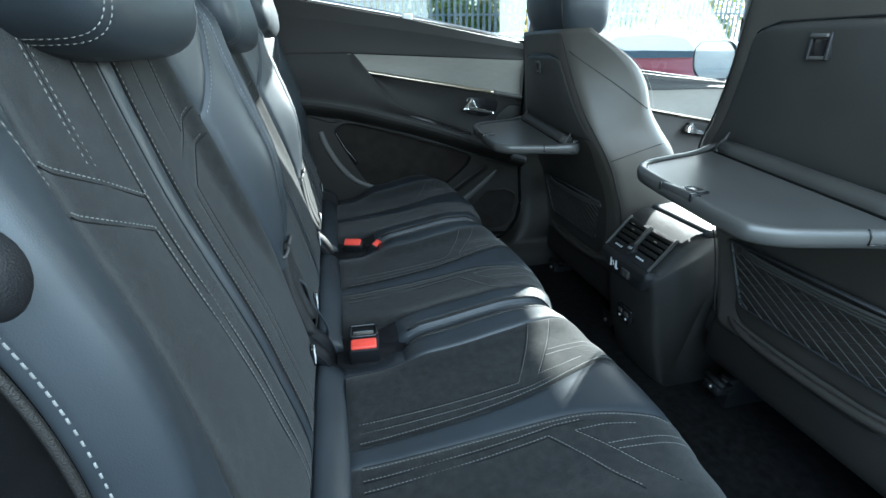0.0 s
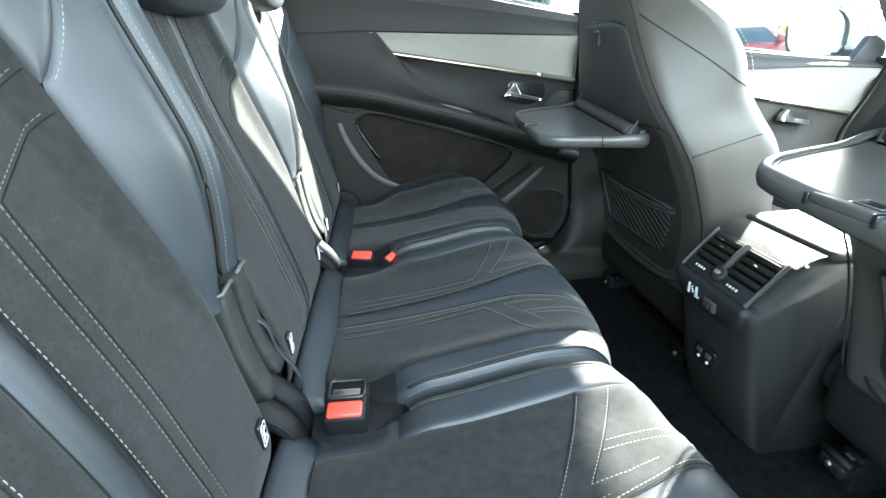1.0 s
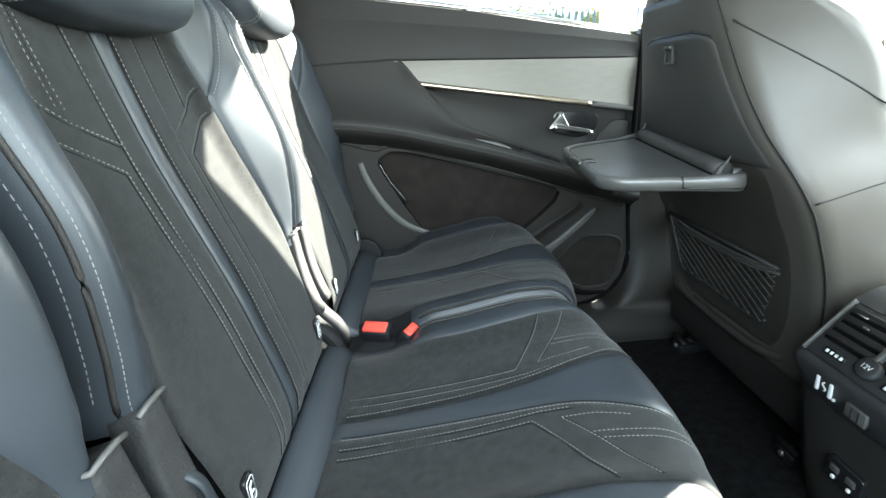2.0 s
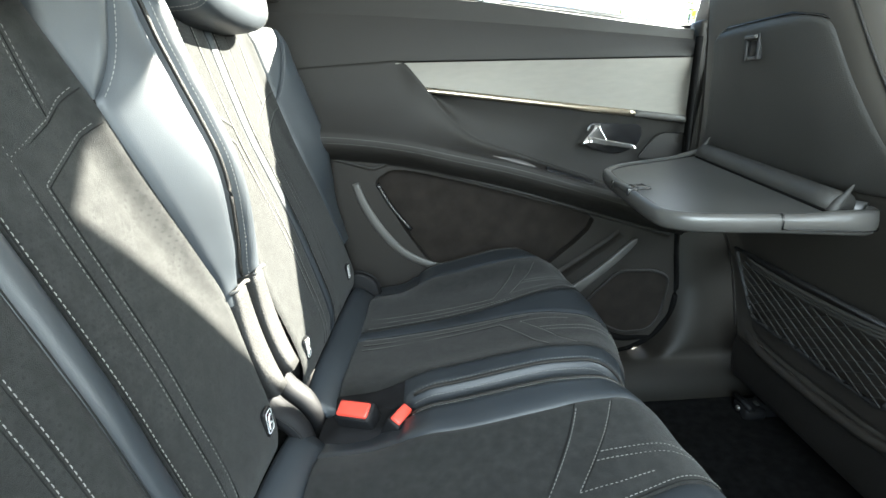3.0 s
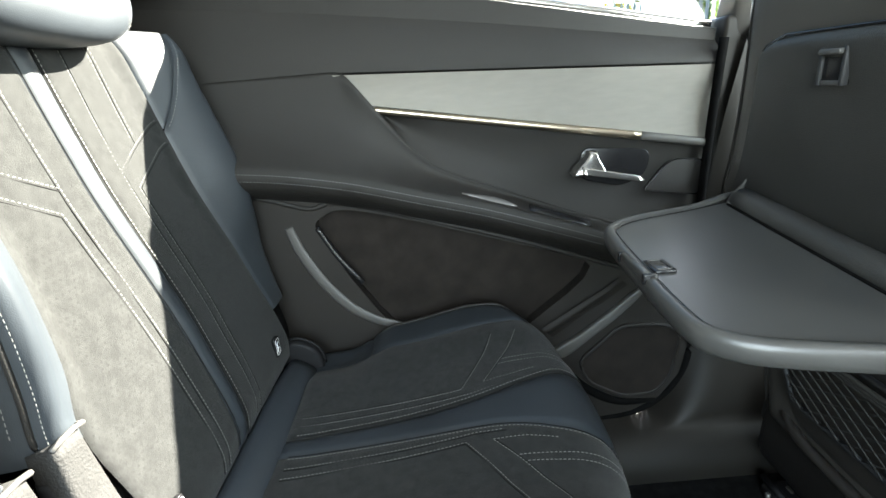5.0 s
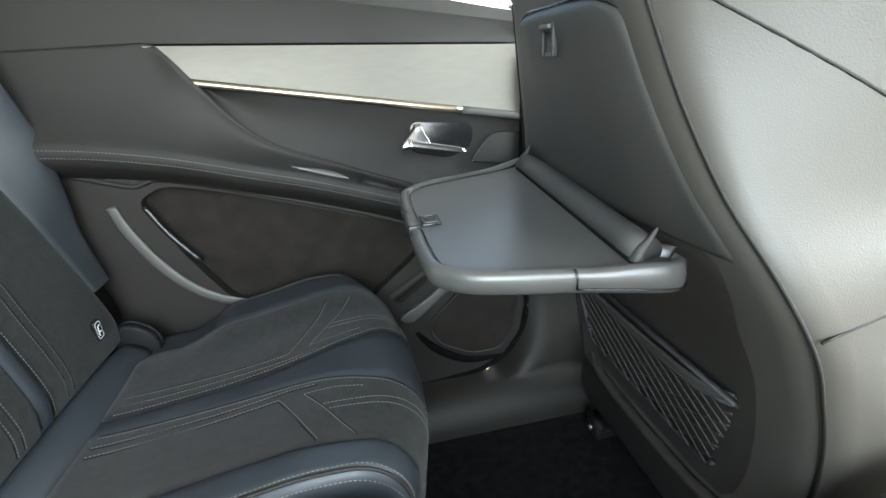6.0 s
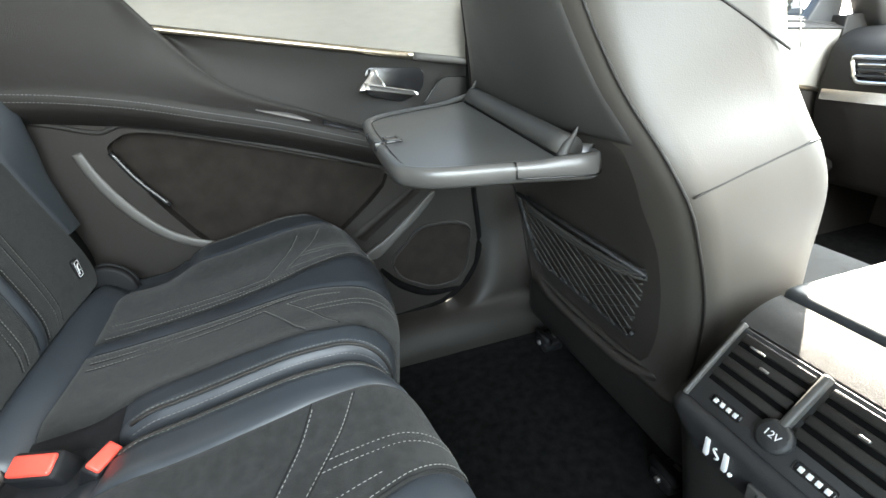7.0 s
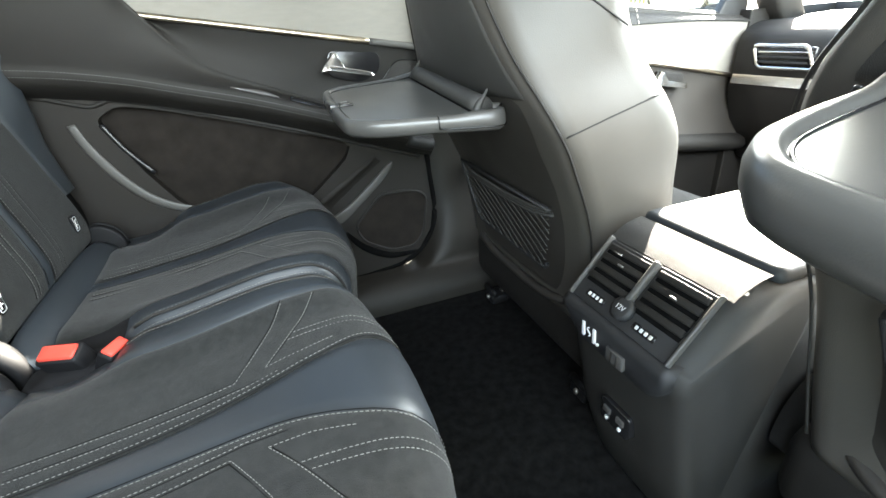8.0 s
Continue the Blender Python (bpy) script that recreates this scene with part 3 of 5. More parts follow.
# ---- far front door, dashboard and windscreen ----
MIRROR_X = 1.60
FW = curve([0.75, 1.115, 1.364, 1.511, 1.8], [0.795, 0.743, 0.710, 0.694, 0.665])     # lower edge of the front window
BT = curve([0.75, 1.12, 1.36, 1.50, 1.74], [0.705, 0.687, 0.683, 0.677, 0.658])       # upper edge of the cloth band
BB = lambda x: 0.623 - 0.195 * (x - 1.137)
fdoor = thing("front_door", (1.2, 1.54, 0.12), "closed black front door with silver cloth trim band", "car door")
part("carrier", prism([(0.80, 0.12), (1.70, 0.12), (1.70, FW(1.70)), (1.16, FW(1.16)), (0.80, FW(0.80))], "y", 1.522, 1.58, 0.004), PLASTIC_SOFT, fdoor)
part("belt_panel", grid(lambda u, v: Vector((u, 1.500 + 0.045 * v ** 1.7, BT(u) + 0.002 + (FW(u) - BT(u)) * v)), lin(0.80, 1.70, 24), lin(0, 1, 8)), PLASTIC_SOFT, fdoor, "soft black upper door panel")
part("window_seal", tube([(x, 1.545, FW(x) + 0.004) for x in lin(0.80, 1.68, 24)], 0.006), RUBBER, fdoor)
part("cloth_band", grid(lambda u, v: Vector((u, 1.505 + 0.003 * math.sin(math.pi * v), BT(u) * v + BB(u) * (1 - v))), lin(0.80, 1.68, 24), lin(0, 1, 8)), SILVER_CLOTH, fdoor, "silver-grey cloth trim band")
part("chrome_strip", tube([(x, 1.501, BB(x) - 0.003) for x in lin(0.80, 1.68, 20)], 0.004, flat=1.4), CHAMPAGNE, fdoor, "thin champagne metal strip")
part("middle_panel", grid(lambda u, v: Vector((u, 1.508 - 0.040 * v ** 2.2, (BB(u) - 0.007) * (1 - v) + (0.455 - 0.12 * (u - 0.8)) * v)), lin(0.80, 1.66, 24), lin(0, 1, 12)), PLASTIC_TRIM, fdoor)
part("arm_rest", tube([(x, 1.485, 0.44 - 0.12 * (x - 0.8)) for x in lin(0.80, 1.62, 24)], 0.045, 12, flat=0.6), PLASTIC_SOFT, fdoor)
secs = []
for t in lin(0, 1, 12):
    c = Vector((1.285 + 0.110 * t, 1.474 + 0.006 * t, 0.545 - 0.020 * t))
    up_, dep = 0.008 - 0.002 * t + 0.020 * max(0.0, 1 - abs(t - 0.18) / 0.18), 0.012 - 0.004 * t
    secs.append([c + Vector((0, dep * p, q)) for p, q in rounded([(-1, -0.007), (-0.6, up_), (1, up_), (1, -0.008)], 0.004, 3)])
part("door_handle", loft(secs), CHROME, fdoor, "satin chrome door handle")
part("handle_dish", prism(rounded([(1.30, 0.572), (1.40, 0.555), (1.395, 0.520), (1.31, 0.528)], 0.015), "y", 1.492, 1.500, 0.001), PLASTIC_SOFT, fdoor)
part("sail_panel", prism(rounded([(1.52, 0.665), (1.64, 0.655), (1.64, 0.74), (1.58, 0.77)], 0.02), "y", 1.535, 1.56, 0.004), PLASTIC, fdoor, "black corner panel before the mirror")
fwin = part("window_pane", prism([(0.80, FW(0.80) - 0.01), (1.68, FW(1.68) - 0.01), (1.15, 1.36), (0.82, 1.37)], "y", 1.548, 1.552), GLASS, fdoor, "clear side window", smooth=False)
fwin.visible_shadow = False
mirror = thing("door_mirror", (1.62, 1.70, 0.66), "white door mirror outside the front window", "mirror")
rim = rounded([(1.635, 0.700), (1.640, 0.800), (1.690, 0.842), (1.850, 0.842), (1.885, 0.810), (1.870, 0.730), (1.820, 0.690)], 0.035, 6)
cy, cz = 1.76, 0.77
secs = [[Vector((MIRROR_X + d, cy + (y - cy) * k, cz + (z - cz) * k)) for y, z in rim] for d, k in ((-0.004, 0.96), (0.0, 1.0), (0.03, 1.0), (0.06, 0.93), (0.085, 0.74), (0.10, 0.40))]
part("shell", loft(secs), WHITE_PAINT, mirror)
part("rim", tube([(MIRROR_X - 0.005, y, z) for y, z in rim], 0.006, 8, closed=True), RUBBER, mirror, "black rim round the mirror glass")
part("mirror_glass", prism([(cy + (y - cy) * 0.93, cz + (z - cz) * 0.93) for y, z in rim], "x", MIRROR_X - 0.009, MIRROR_X - 0.005), MIRROR, mirror, "silvered mirror glass", smooth=False)
part("foot", block(MIRROR_X - 0.01, MIRROR_X + 0.05, 1.575, 1.68, 0.66, 0.72, 0.01), PLASTIC, mirror)

dash = thing("dashboard", (1.75, 0.81, 0.3), "dark dashboard with chrome-rimmed air vents", "dashboard")
prof = [(1.95, 0.25), (1.66, 0.28), (1.60, 0.40), (1.575, 0.47), (1.566, 0.505), (1.57, 0.545), (1.575, 0.64), (1.63, 0.668), (1.95, 0.68)]
secs = [[Vector((x, y, z)) for x, z in rounded(prof, 0.03)] for y in lin(0.13, 1.49, 14)]
part("body", loft(secs), PLASTIC_SOFT, dash)
part("silver_band", grid(lambda u, v: Vector((1.560 + 0.004 * v, u, 0.515 + 0.024 * v)), lin(0.14, 1.48, 20), lin(0, 1, 4)), CHROME, dash)
for y0, y1 in ((1.265, 1.425), (0.195, 0.355)):
    vent = part("vent", block(1.556, 1.580, y0, y1, 0.563, 0.612, 0.008), PLASTIC_GLOSS, dash)
    part("vent_rim", tube([(1.553, y, z) for y, z in rounded([(y0 - 0.006, 0.561), (y1 - 0.022, 0.561), (y1, 0.614), (y0 + 0.020, 0.614)], 0.012)], 0.005, 6, closed=True), CHROME, vent)
    for k in range(3):
        part("vent_slat", block(1.548, 1.562, y0 + 0.014, y1 - 0.02, 0.573 + 0.012 * k, 0.577 + 0.012 * k, 0.001), CHROME if k == 2 else PLASTIC, vent)
ws = structure("windscreen", prism([(1.95, 0.70), (1.12, 1.40), (1.126, 1.404), (1.956, 0.704)], "y", 0.16, 1.47), GLASS, "clear sloping windscreen", "windscreen")
ws.visible_shadow = False
for name, y0, y1 in (("wall_kick_far", 1.50, 1.58), ("wall_kick_near", 0.04, 0.12)):
    structure(name, block(1.615, 1.955, y0, y1, 0.0, 0.70, 0.004), PLASTIC_SOFT, "dark side wall of the front footwell", "wall")
structure("wall_bulkhead", block(1.95, 2.0, 0.05, 1.57, 0.0, 0.70, 0.0), PLASTIC, "dark bulkhead beyond the dashboard", "wall")
near_door = thing("near_front_door", (1.2, 0.08, 0.12), "closed dark front door beside the driver's seat", "car door")
part("carrier", prism([(0.80, 0.12), (1.62, 0.12), (1.62, FW(1.62)), (0.80, FW(0.80))], "y", 0.04, 0.11, 0.004), PLASTIC_SOFT, near_door)


# ---- rear seats ----
Y_NEAR = 0.398
XC = curve([0.38, 0.41, 0.45, 0.55, 0.59, 0.63, 0.68, 0.73, 0.79, 0.83, 0.87, 0.91], [-0.048, -0.036, -0.031, -0.052, -0.062, -0.074, -0.090, -0.105, -0.119, -0.127, -0.135, -0.146])
BOL = curve([0.50, 0.55, 0.59, 0.63, 0.68, 0.72, 0.76, 0.80, 0.84, 0.91], [0.0, 0.003, 0.009, 0.026, 0.045, 0.054, 0.053, 0.049, 0.045, 0.044])
EDGE_B = curve([0.40, 0.46, 0.51, 0.56, 0.59, 0.63, 0.70, 0.778, 0.805, 0.86, 0.90], [0.160, 0.160, 0.163, 0.168, 0.166, 0.153, 0.138, 0.128, 0.122, 0.108, 0.100])
EDGE_W = curve([0.40, 0.50, 0.60, 0.65, 0.70, 0.80, 0.90], [0.196, 0.184, 0.167, 0.157, 0.150, 0.148, 0.140])
CZ = curve([-0.06, -0.02, 0.05, 0.15, 0.25, 0.30, 0.365], [0.388, 0.400, 0.405, 0.416, 0.432, 0.438, 0.438])
WS = curve([-0.05, 0.08, 0.18, 0.26, 0.31, 0.36, 0.42, 0.54], [0.013, 0.016, 0.019, 0.026, 0.038, 0.054, 0.064, 0.070])
UB0 = curve([-0.05, 0.05, 0.15, 0.26, 0.33, 0.40, 0.47], [0.158, 0.156, 0.150, 0.150, 0.156, 0.162, 0.165])


def rear_seat(yc, wl, wr, lift, label):
    """One seat, whose near and far half widths are wl and wr, its headrest raised by lift."""
    def W(u):
        return wr if u > 0 else wl

    def edge(z, s):
        return EDGE_W(z) if (wr if s > 0 else wl) > 0.22 else EDGE_B(z)

    def UB(v, s):
        return UB0(v) + ((wr if s > 0 else wl) - 0.207) * 0.5

    def back(u, z):
        a, w = abs(u), W(u)
        e0 = edge(z, u) - 0.022
        t = min(1.0, max(0.0, (a - e0) / (w - 0.014 - e0)))
        x = XC(z) + BOL(z) * (1.0 if w < 0.22 else 0.8) * (0.35 * t * t * (3 - 2 * t) + 0.65 * math.sin(t * math.pi / 2) ** 1.3)
        x -= 0.050 * max(0.0, (a - w + 0.022) / 0.022) ** 2 + 0.02 * max(0.0, (z - 0.86) / 0.05) ** 2
        return Vector((x, yc + u - (0.006 if wl > 0.22 else 0.0), z))

    def cushion(u, v):
        a, w = abs(u), W(u)
        if v < 0.345:
            x, z = v, CZ(v)
        elif v < 0.439:
            th = (v - 0.345) / 0.06
            x, z = 0.345 + 0.06 * math.sin(th), 0.438 - 0.06 * (1 - math.cos(th))
        else:
            x, z = 0.405 - 0.12 * (v - 0.439), 0.378 - (v - 0.439)
        side = step(0.05, 0.14, v)
        z += 0.012 * step(0.11, 0.165, a) * side - 0.040 * max(0.0, (a - w + 0.015) / 0.015) ** 2 - 0.018 * (1 - side) * step(0.12, 0.2, a)
        z -= 0.006 * math.cos(min(1.0, a / 0.13) * math.pi / 2) * step(0.35, 0.2, v)
        x -= 0.040 * (a / 0.2) ** 2.4 * step(0.12, 0.42, v)
        return Vector((x, yc + u, z))

    e = thing("rear_seat", (0.15, yc, 0.10), label, "car seat", "rear seats in a row")
    bm = grid(lambda u, v: cushion(u, v) + Vector((-0.010 if v > 0.35 else 0, 0, -0.009)), lin(-wl, wr, 22), lin(-0.05, 0.66, 46))
    part("cushion_core", bm, PLASTIC, e)
    c = part("cushion", panel(cushion, lambda v: -WS(v), WS, 0.006, 0.56, 8, 70, -1, 0.003, 0.006), LEATHER, e, "smooth leather centre stripe")
    for s in (-1, 1):
        w = wr if s > 0 else wl

        def span(f, g):
            return (f, g) if s > 0 else ((lambda v: -g(v)), (lambda v: -f(v)))
        lo, hi = span(WS, lambda v: UB(v, s))
        part("cushion_panel", panel(cushion, lo, hi, 0.006, 0.56, 16, 80, -1, 0.003, 0.007), SUEDE, c, "dark grey suede panel")
        lo, hi = span(lambda v: UB(v, s), lambda v: w)
        part("side_bolster", panel(cushion, lo, hi, 0.094, 0.56, 12, 60, -1, 0.003, 0.007), LEATHER, c, "smooth leather side bolster")
        part("side_strip", panel(cushion, lo, hi, 0.0, 0.094, 10, 16, -1, 0.003, 0.006), LEATHER if s > 0 else PAD_CLOTH, c)
        part("cushion_piping", tube([cushion(s * (w - 0.012), v) + Vector((0, 0, 0.0006)) for v in lin(0.11, 0.50, 46)], 0.0020, 6), PLASTIC_SOFT, c)
    rear = [(-0.013, yc + u, 0.400 - 0.012 * (abs(u) / 0.19) ** 4) for u in lin(-0.185, 0.185, 24)]
    part("rear_roll", tube(rear, 0.025, 14, flat=0.40, up=(0.55, 0, 0.83)), LEATHER, e, "smooth leather roll in the crease")
    bm = bmesh.new()
    for s in (-1, 1):
        w = wr if s > 0 else wl
        lines = (
            [(WS(v) + 0.005, v) for v in lin(0.02, 0.50, 40)],
            [(0.050, 0.02), (0.047, 0.234), (0.149, 0.300)],
            [(0.035, 0.02), (0.035, 0.245), (0.040, 0.280)],
            [(0.149, 0.338), (0.052, 0.264), (0.056, 0.300), (0.066, 0.34)],
            [(0.082, 0.290), (0.088, 0.36), (0.090, 0.50)],
            [(0.092, 0.298), (0.098, 0.36), (0.100, 0.50)],
            [(w - 0.0165, v) for v in lin(0.11, 0.50, 30)],
            [(w - 0.0075, v) for v in lin(0.11, 0.50, 30)],
        )
        for line in lines:
            stitches(cushion, [(s * u, v) for u, v in line], -1, bm)
    bm2 = bmesh.new()
    for s in (-1, 1):
        for line in ([(0.0525, 0.02), (0.0495, 0.233), (0.150, 0.298)], [(0.0375, 0.02), (0.0375, 0.245), (0.0425, 0.280)], [(0.150, 0.3405), (0.0535, 0.267)], [(WS(v) + 0.0012, v) for v in lin(0.02, 0.50, 30)]):
            run = [(u0 + (u1 - u0) * k / 12, v0 + (v1 - v0) * k / 12) for (u0, v0), (u1, v1) in zip(line, line[1:]) for k in range(13)] if len(line) < 5 else line
            tube([cushion(s * u, v) for u, v in run], 0.0005, 5, bm2)
    part("cushion_seam", bm2, SEAM, c, "dark folded seams", kind="stuff")
    part("cushion_stitching", bm, THREAD, c, "pale double stitching", kind="stuff")
    # backrest
    def core(z, s):
        w = wr if s > 0 else wl
        return w if w > 0.22 else edge(z, s) + 0.006 + (w - edge(z, s) - 0.006) * step(0.572, 0.598, z)
    shell = [[back(u, z) + Vector((-0.011, 0, 0)) for u in lin(-core(z, -1), core(z, 1), 18)] + [Vector((XC(z) - 0.095, yc + u, z)) for u in (core(z, 1) - 0.01, -core(z, -1) + 0.01)] for z in lin(0.375, 0.895, 48)]
    part("backrest_core", loft(shell), BLACK_FELT, e, "black felt side and back")
    b = part("backrest", panel(back, lambda z: -0.012, lambda z: 0.012, 0.405, 0.895, 6, 60, 1, 0.003, 0.005, puff=0.0015), LEATHER, e, "smooth leather centre stripe")
    for s in (-1, 1):
        w = wr if s > 0 else wl

        def span(f, g):
            return (f, g) if s > 0 else ((lambda v: -g(v)), (lambda v: -f(v)))

        def split(z):
            return edge(0.778, s) + (w - 0.030 - edge(0.778, s)) * min(1.0, max(0.0, (z - 0.778) / 0.11)) ** 0.8
        lo, hi = span(lambda z: 0.012, lambda z: edge(z, s))
        part("back_panel", panel(back, lo, hi, 0.405, 0.895, 20, 70, 1, 0.003, 0.007), SUEDE_HOLED, b, "perforated dark grey suede panel")
        lo, hi = span(lambda z: edge(z, s) if z < 0.778 else split(z), lambda z: w - (0.0045 if w > 0.22 else 0.0))
        part("back_bolster", panel(back, lo, hi, 0.50 if w > 0.22 else 0.575, 0.895, 18, 70, 1, 0.003, 0.007, ends=(False, False)), LEATHER, b, "smooth leather back bolster")
        lo, hi = span(lambda z: edge(z, s), split)
        part("shoulder_bolster", panel(back, lo, hi, 0.779, 0.895, 12, 24, 1, 0.003, 0.006, ends=(False, False)), LEATHER, b, "smooth leather shoulder piece")
        part("back_piping", tube([back(s * (w - (0.0040 if w > 0.22 else 0.010)), z) + Vector((0.0006, 0, 0)) for z in lin(0.52 if w > 0.22 else 0.582, 0.89, 40)], 0.0022, 6), PLASTIC_SOFT, b)
    bm, bm_dark = bmesh.new(), bmesh.new()
    for s in (-1, 1):
        w = wr if s > 0 else wl
        sp = [(edge(0.778, s) + (w - 0.030 - edge(0.778, s)) * k ** 0.8 + 0.004, 0.778 + 0.11 * k) for k in lin(0.02, 1, 12)]
        lines = (
            [(0.0142, 0.42), (0.0142, 0.89)] if s > 0 else [],
            [(0.055, 0.42), (0.057, 0.723), (edge(0.764, s) - 0.004, 0.764)],
            [(0.042, 0.42), (0.043, 0.740), (0.046, 0.885)],
            [(0.044, 0.744), (0.088, 0.766), (edge(0.791, s) - 0.004, 0.791)],
            [(0.086, 0.885), (0.086, 0.768)],
            [(0.093, 0.885), (0.093, 0.771)],
            [(w - 0.0135, z) for z in lin(0.588, 0.885, 40)] if w < 0.22 else [],
            [(w - 0.0065, z) for z in lin(0.60, 0.885, 40)] if w < 0.22 else [],
            sp,
        )
        for k, line in enumerate(lines):
            stitches(back, [(s * u, v) for u, v in line], 1, bm_dark if s > 0 and 1 <= k <= 5 else bm)
    for s, w in ((-1, wl), (1, wr)):
        if w > 0.22:
            stitches(back, [(s * (w - 0.0065), z) for z in lin(0.53, 0.885, 40)], 1, bm, size=0.0024, gap=0.0022, width=0.0009, lift=0.0003)
    bm2 = bmesh.new()
    for s in (-1, 1):
        for line in ([(0.0575, 0.42), (0.0595, 0.721), (edge(0.761, s) - 0.003, 0.761)], [(0.0445, 0.42), (0.0455, 0.738), (0.0485, 0.885)], [(0.046, 0.742), (0.088, 0.763), (edge(0.788, s) - 0.003, 0.788)], [(0.0130, 0.42), (0.0130, 0.89)], [(0.0895, 0.885), (0.0895, 0.768)]):
            run = [(u0 + (u1 - u0) * k / 24, v0 + (v1 - v0) * k / 24) for (u0, v0), (u1, v1) in zip(line, line[1:]) for k in range(25)]
            tube([back(s * u, v) for u, v in run], 0.0006, 5, bm2)
    part("back_seam", bm2, SEAM, b, "dark folded seams", kind="stuff")
    part("seam_stitching", bm_dark, THREAD_DARK, b, "dark seam stitching", kind="stuff")
    part("back_stitching", bm, THREAD, b, "pale double stitching", kind="stuff")
    # anchor tags, hinge covers and side guides
    for s in (-1, 1):
        w = wr if s > 0 else wl
        p = back(s * (0.141 if w > 0.22 else 0.138), 0.458)
        tag = part("anchor_tag", prism(rounded([(p.y - 0.0085, 0.444), (p.y + 0.0085, 0.444), (p.y + 0.0085, 0.474), (p.y - 0.0085, 0.474)], 0.005), "x", p.x - 0.002, p.x + 0.0030, 0.001), PLASTIC_GLOSS, e, "small black anchor tag with a white pictogram")
        bm = tube([(p.x + 0.0032, y, z) for y, z in rounded([(p.y - 0.0066, 0.447), (p.y + 0.0066, 0.447), (p.y + 0.0066, 0.471), (p.y - 0.0066, 0.471)], 0.004)], 0.00045, 5, closed=True)
        tube([(p.x + 0.0033, p.y - 0.003, 0.451), (p.x + 0.0033, p.y - 0.002, 0.464), (p.x + 0.0033, p.y + 0.003, 0.466)], 0.0010, 5, bm)
        tube([(p.x + 0.0033, p.y - 0.002, 0.457), (p.x + 0.0033, p.y + 0.0035, 0.456)], 0.0010, 5, bm)
        part("pictogram", bm, WHITE_MARK, tag)
        if w > 0.22:
            y0 = yc + s * 0.197
            disc = smooth_loop([(-0.052, 0.390), (-0.045, 0.424), (-0.022, 0.434), (0.006, 0.418), (0.016, 0.388), (0.004, 0.360), (-0.034, 0.360)], 5)
            hc = part("hinge_cover", prism(disc, "y", y0 - 0.008, y0 + 0.008, 0.005, 3), ARM_COVER, e, "rounded black hinge cover")
            part("cover_rim", tube([(x, y0 + s * 0.0075, z) for x, z in disc[:24]], 0.0022, 6), ARM_COVER, hc)
            continue
        ye = yc + s * 0.187
        arm = smooth_loop([(-0.068, 0.560), (-0.066, 0.505), (-0.061, 0.466), (-0.047, 0.438), (-0.028, 0.416), (-0.017, 0.390), (-0.017, 0.355)], 6, False)
        hc = part("hinge_arm", tube([(x, ye + s * 0.003 * t, z) for (x, z), t in zip(arm, lin(0, 1, len(arm)))], lambda t: 0.0120 + 0.0055 * math.sin(math.pi * min(1.0, 0.25 + 0.72 * t)), 16, flat=0.72, up=(1, 0, 0.4)), ARM_COVER, e, "smooth black arm cover")
        part("cover_rim", tube([(x + 0.004, ye - s * (0.0135 - 0.002 * t), z + 0.002) for (x, z), t in zip(arm[14:], lin(0, 1, len(arm) - 14))], 0.0018, 6), ARM_COVER, hc)
        secs = []
        for k in lin(0, 1, 12):
            z = 0.586 - 0.126 * k
            x = -0.066 + 0.006 * k + 0.016 * k ** 3
            hw = 0.0135 + 0.004 * math.sin(k * 2.6) - 0.006 * max(0.0, k - 0.7)
            secs.append([Vector((x + p, ye + q, z + 0.25 * p)) for p, q in rounded([(0.015, -hw), (0.015, hw), (-0.012, hw * 0.8), (-0.012, -hw * 0.8)], 0.006, 3)])
        guide = part("side_guide", loft(secs), STRAP, e, "grey webbed side guide")
        lip = [(-0.050, -0.0150, 0.590), (-0.049, -0.006, 0.5925), (-0.049, 0.006, 0.5925), (-0.050, 0.0150, 0.590), (-0.066, 0.0150, 0.586)]
        part("guide_lip", tube([(x, ye - s * q, z) for x, q, z in lip], 0.0022, 6), PLASTIC_GREY, guide)

    # head rest
    def head(u, v):
        q = lambda t, p: abs(t) ** p * (1 if t > 0 else -1)
        cx, sx = q(math.cos(v), 0.5), q(math.sin(v), 0.5)
        r = abs(math.cos(u)) ** 0.35
        y = q(math.sin(u), 0.6)
        return Vector((-0.146 + 0.058 * cx * r - 0.020 * sx, yc + 0.128 * y, 0.955 + lift + 0.100 * sx * r + 0.010 * abs(y) ** 3))
    bm = grid(head, lin(-math.pi / 2 + 0.02, math.pi / 2 - 0.02, 40), lin(0, 2 * math.pi, 49))
    bmesh.ops.remove_doubles(bm, verts=bm.verts[:], dist=0.0005)
    hr = part("headrest", bm, LEATHER, e, "smooth black leather headrest")
    bm = bmesh.new()
    for k in (-0.62, 0.62, -0.70, 0.70):
        stitches(head, [(k, v) for v in lin(0.3, 2 * math.pi - 0.1, 60)], 1, bm, lift=0.0006)
    part("headrest_stitching", bm, THREAD, hr, kind="stuff")
    for s in (-1, 1):
        part("post", tube([(-0.175, yc + s * 0.06, 0.86), (-0.165, yc + s * 0.06, 0.93)], 0.006, 10), CHROME, hr)
    return e


rear_seat(Y_NEAR, 0.247, 0.203, -0.022, "black leather and suede outer seat by the open door")
rear_seat(0.816, 0.205, 0.205, -0.020, "black leather and suede middle seat, pale double stitching")
rear_seat(1.237, 0.205, 0.250, 0.010, "black leather and suede outer seat by the closed door")

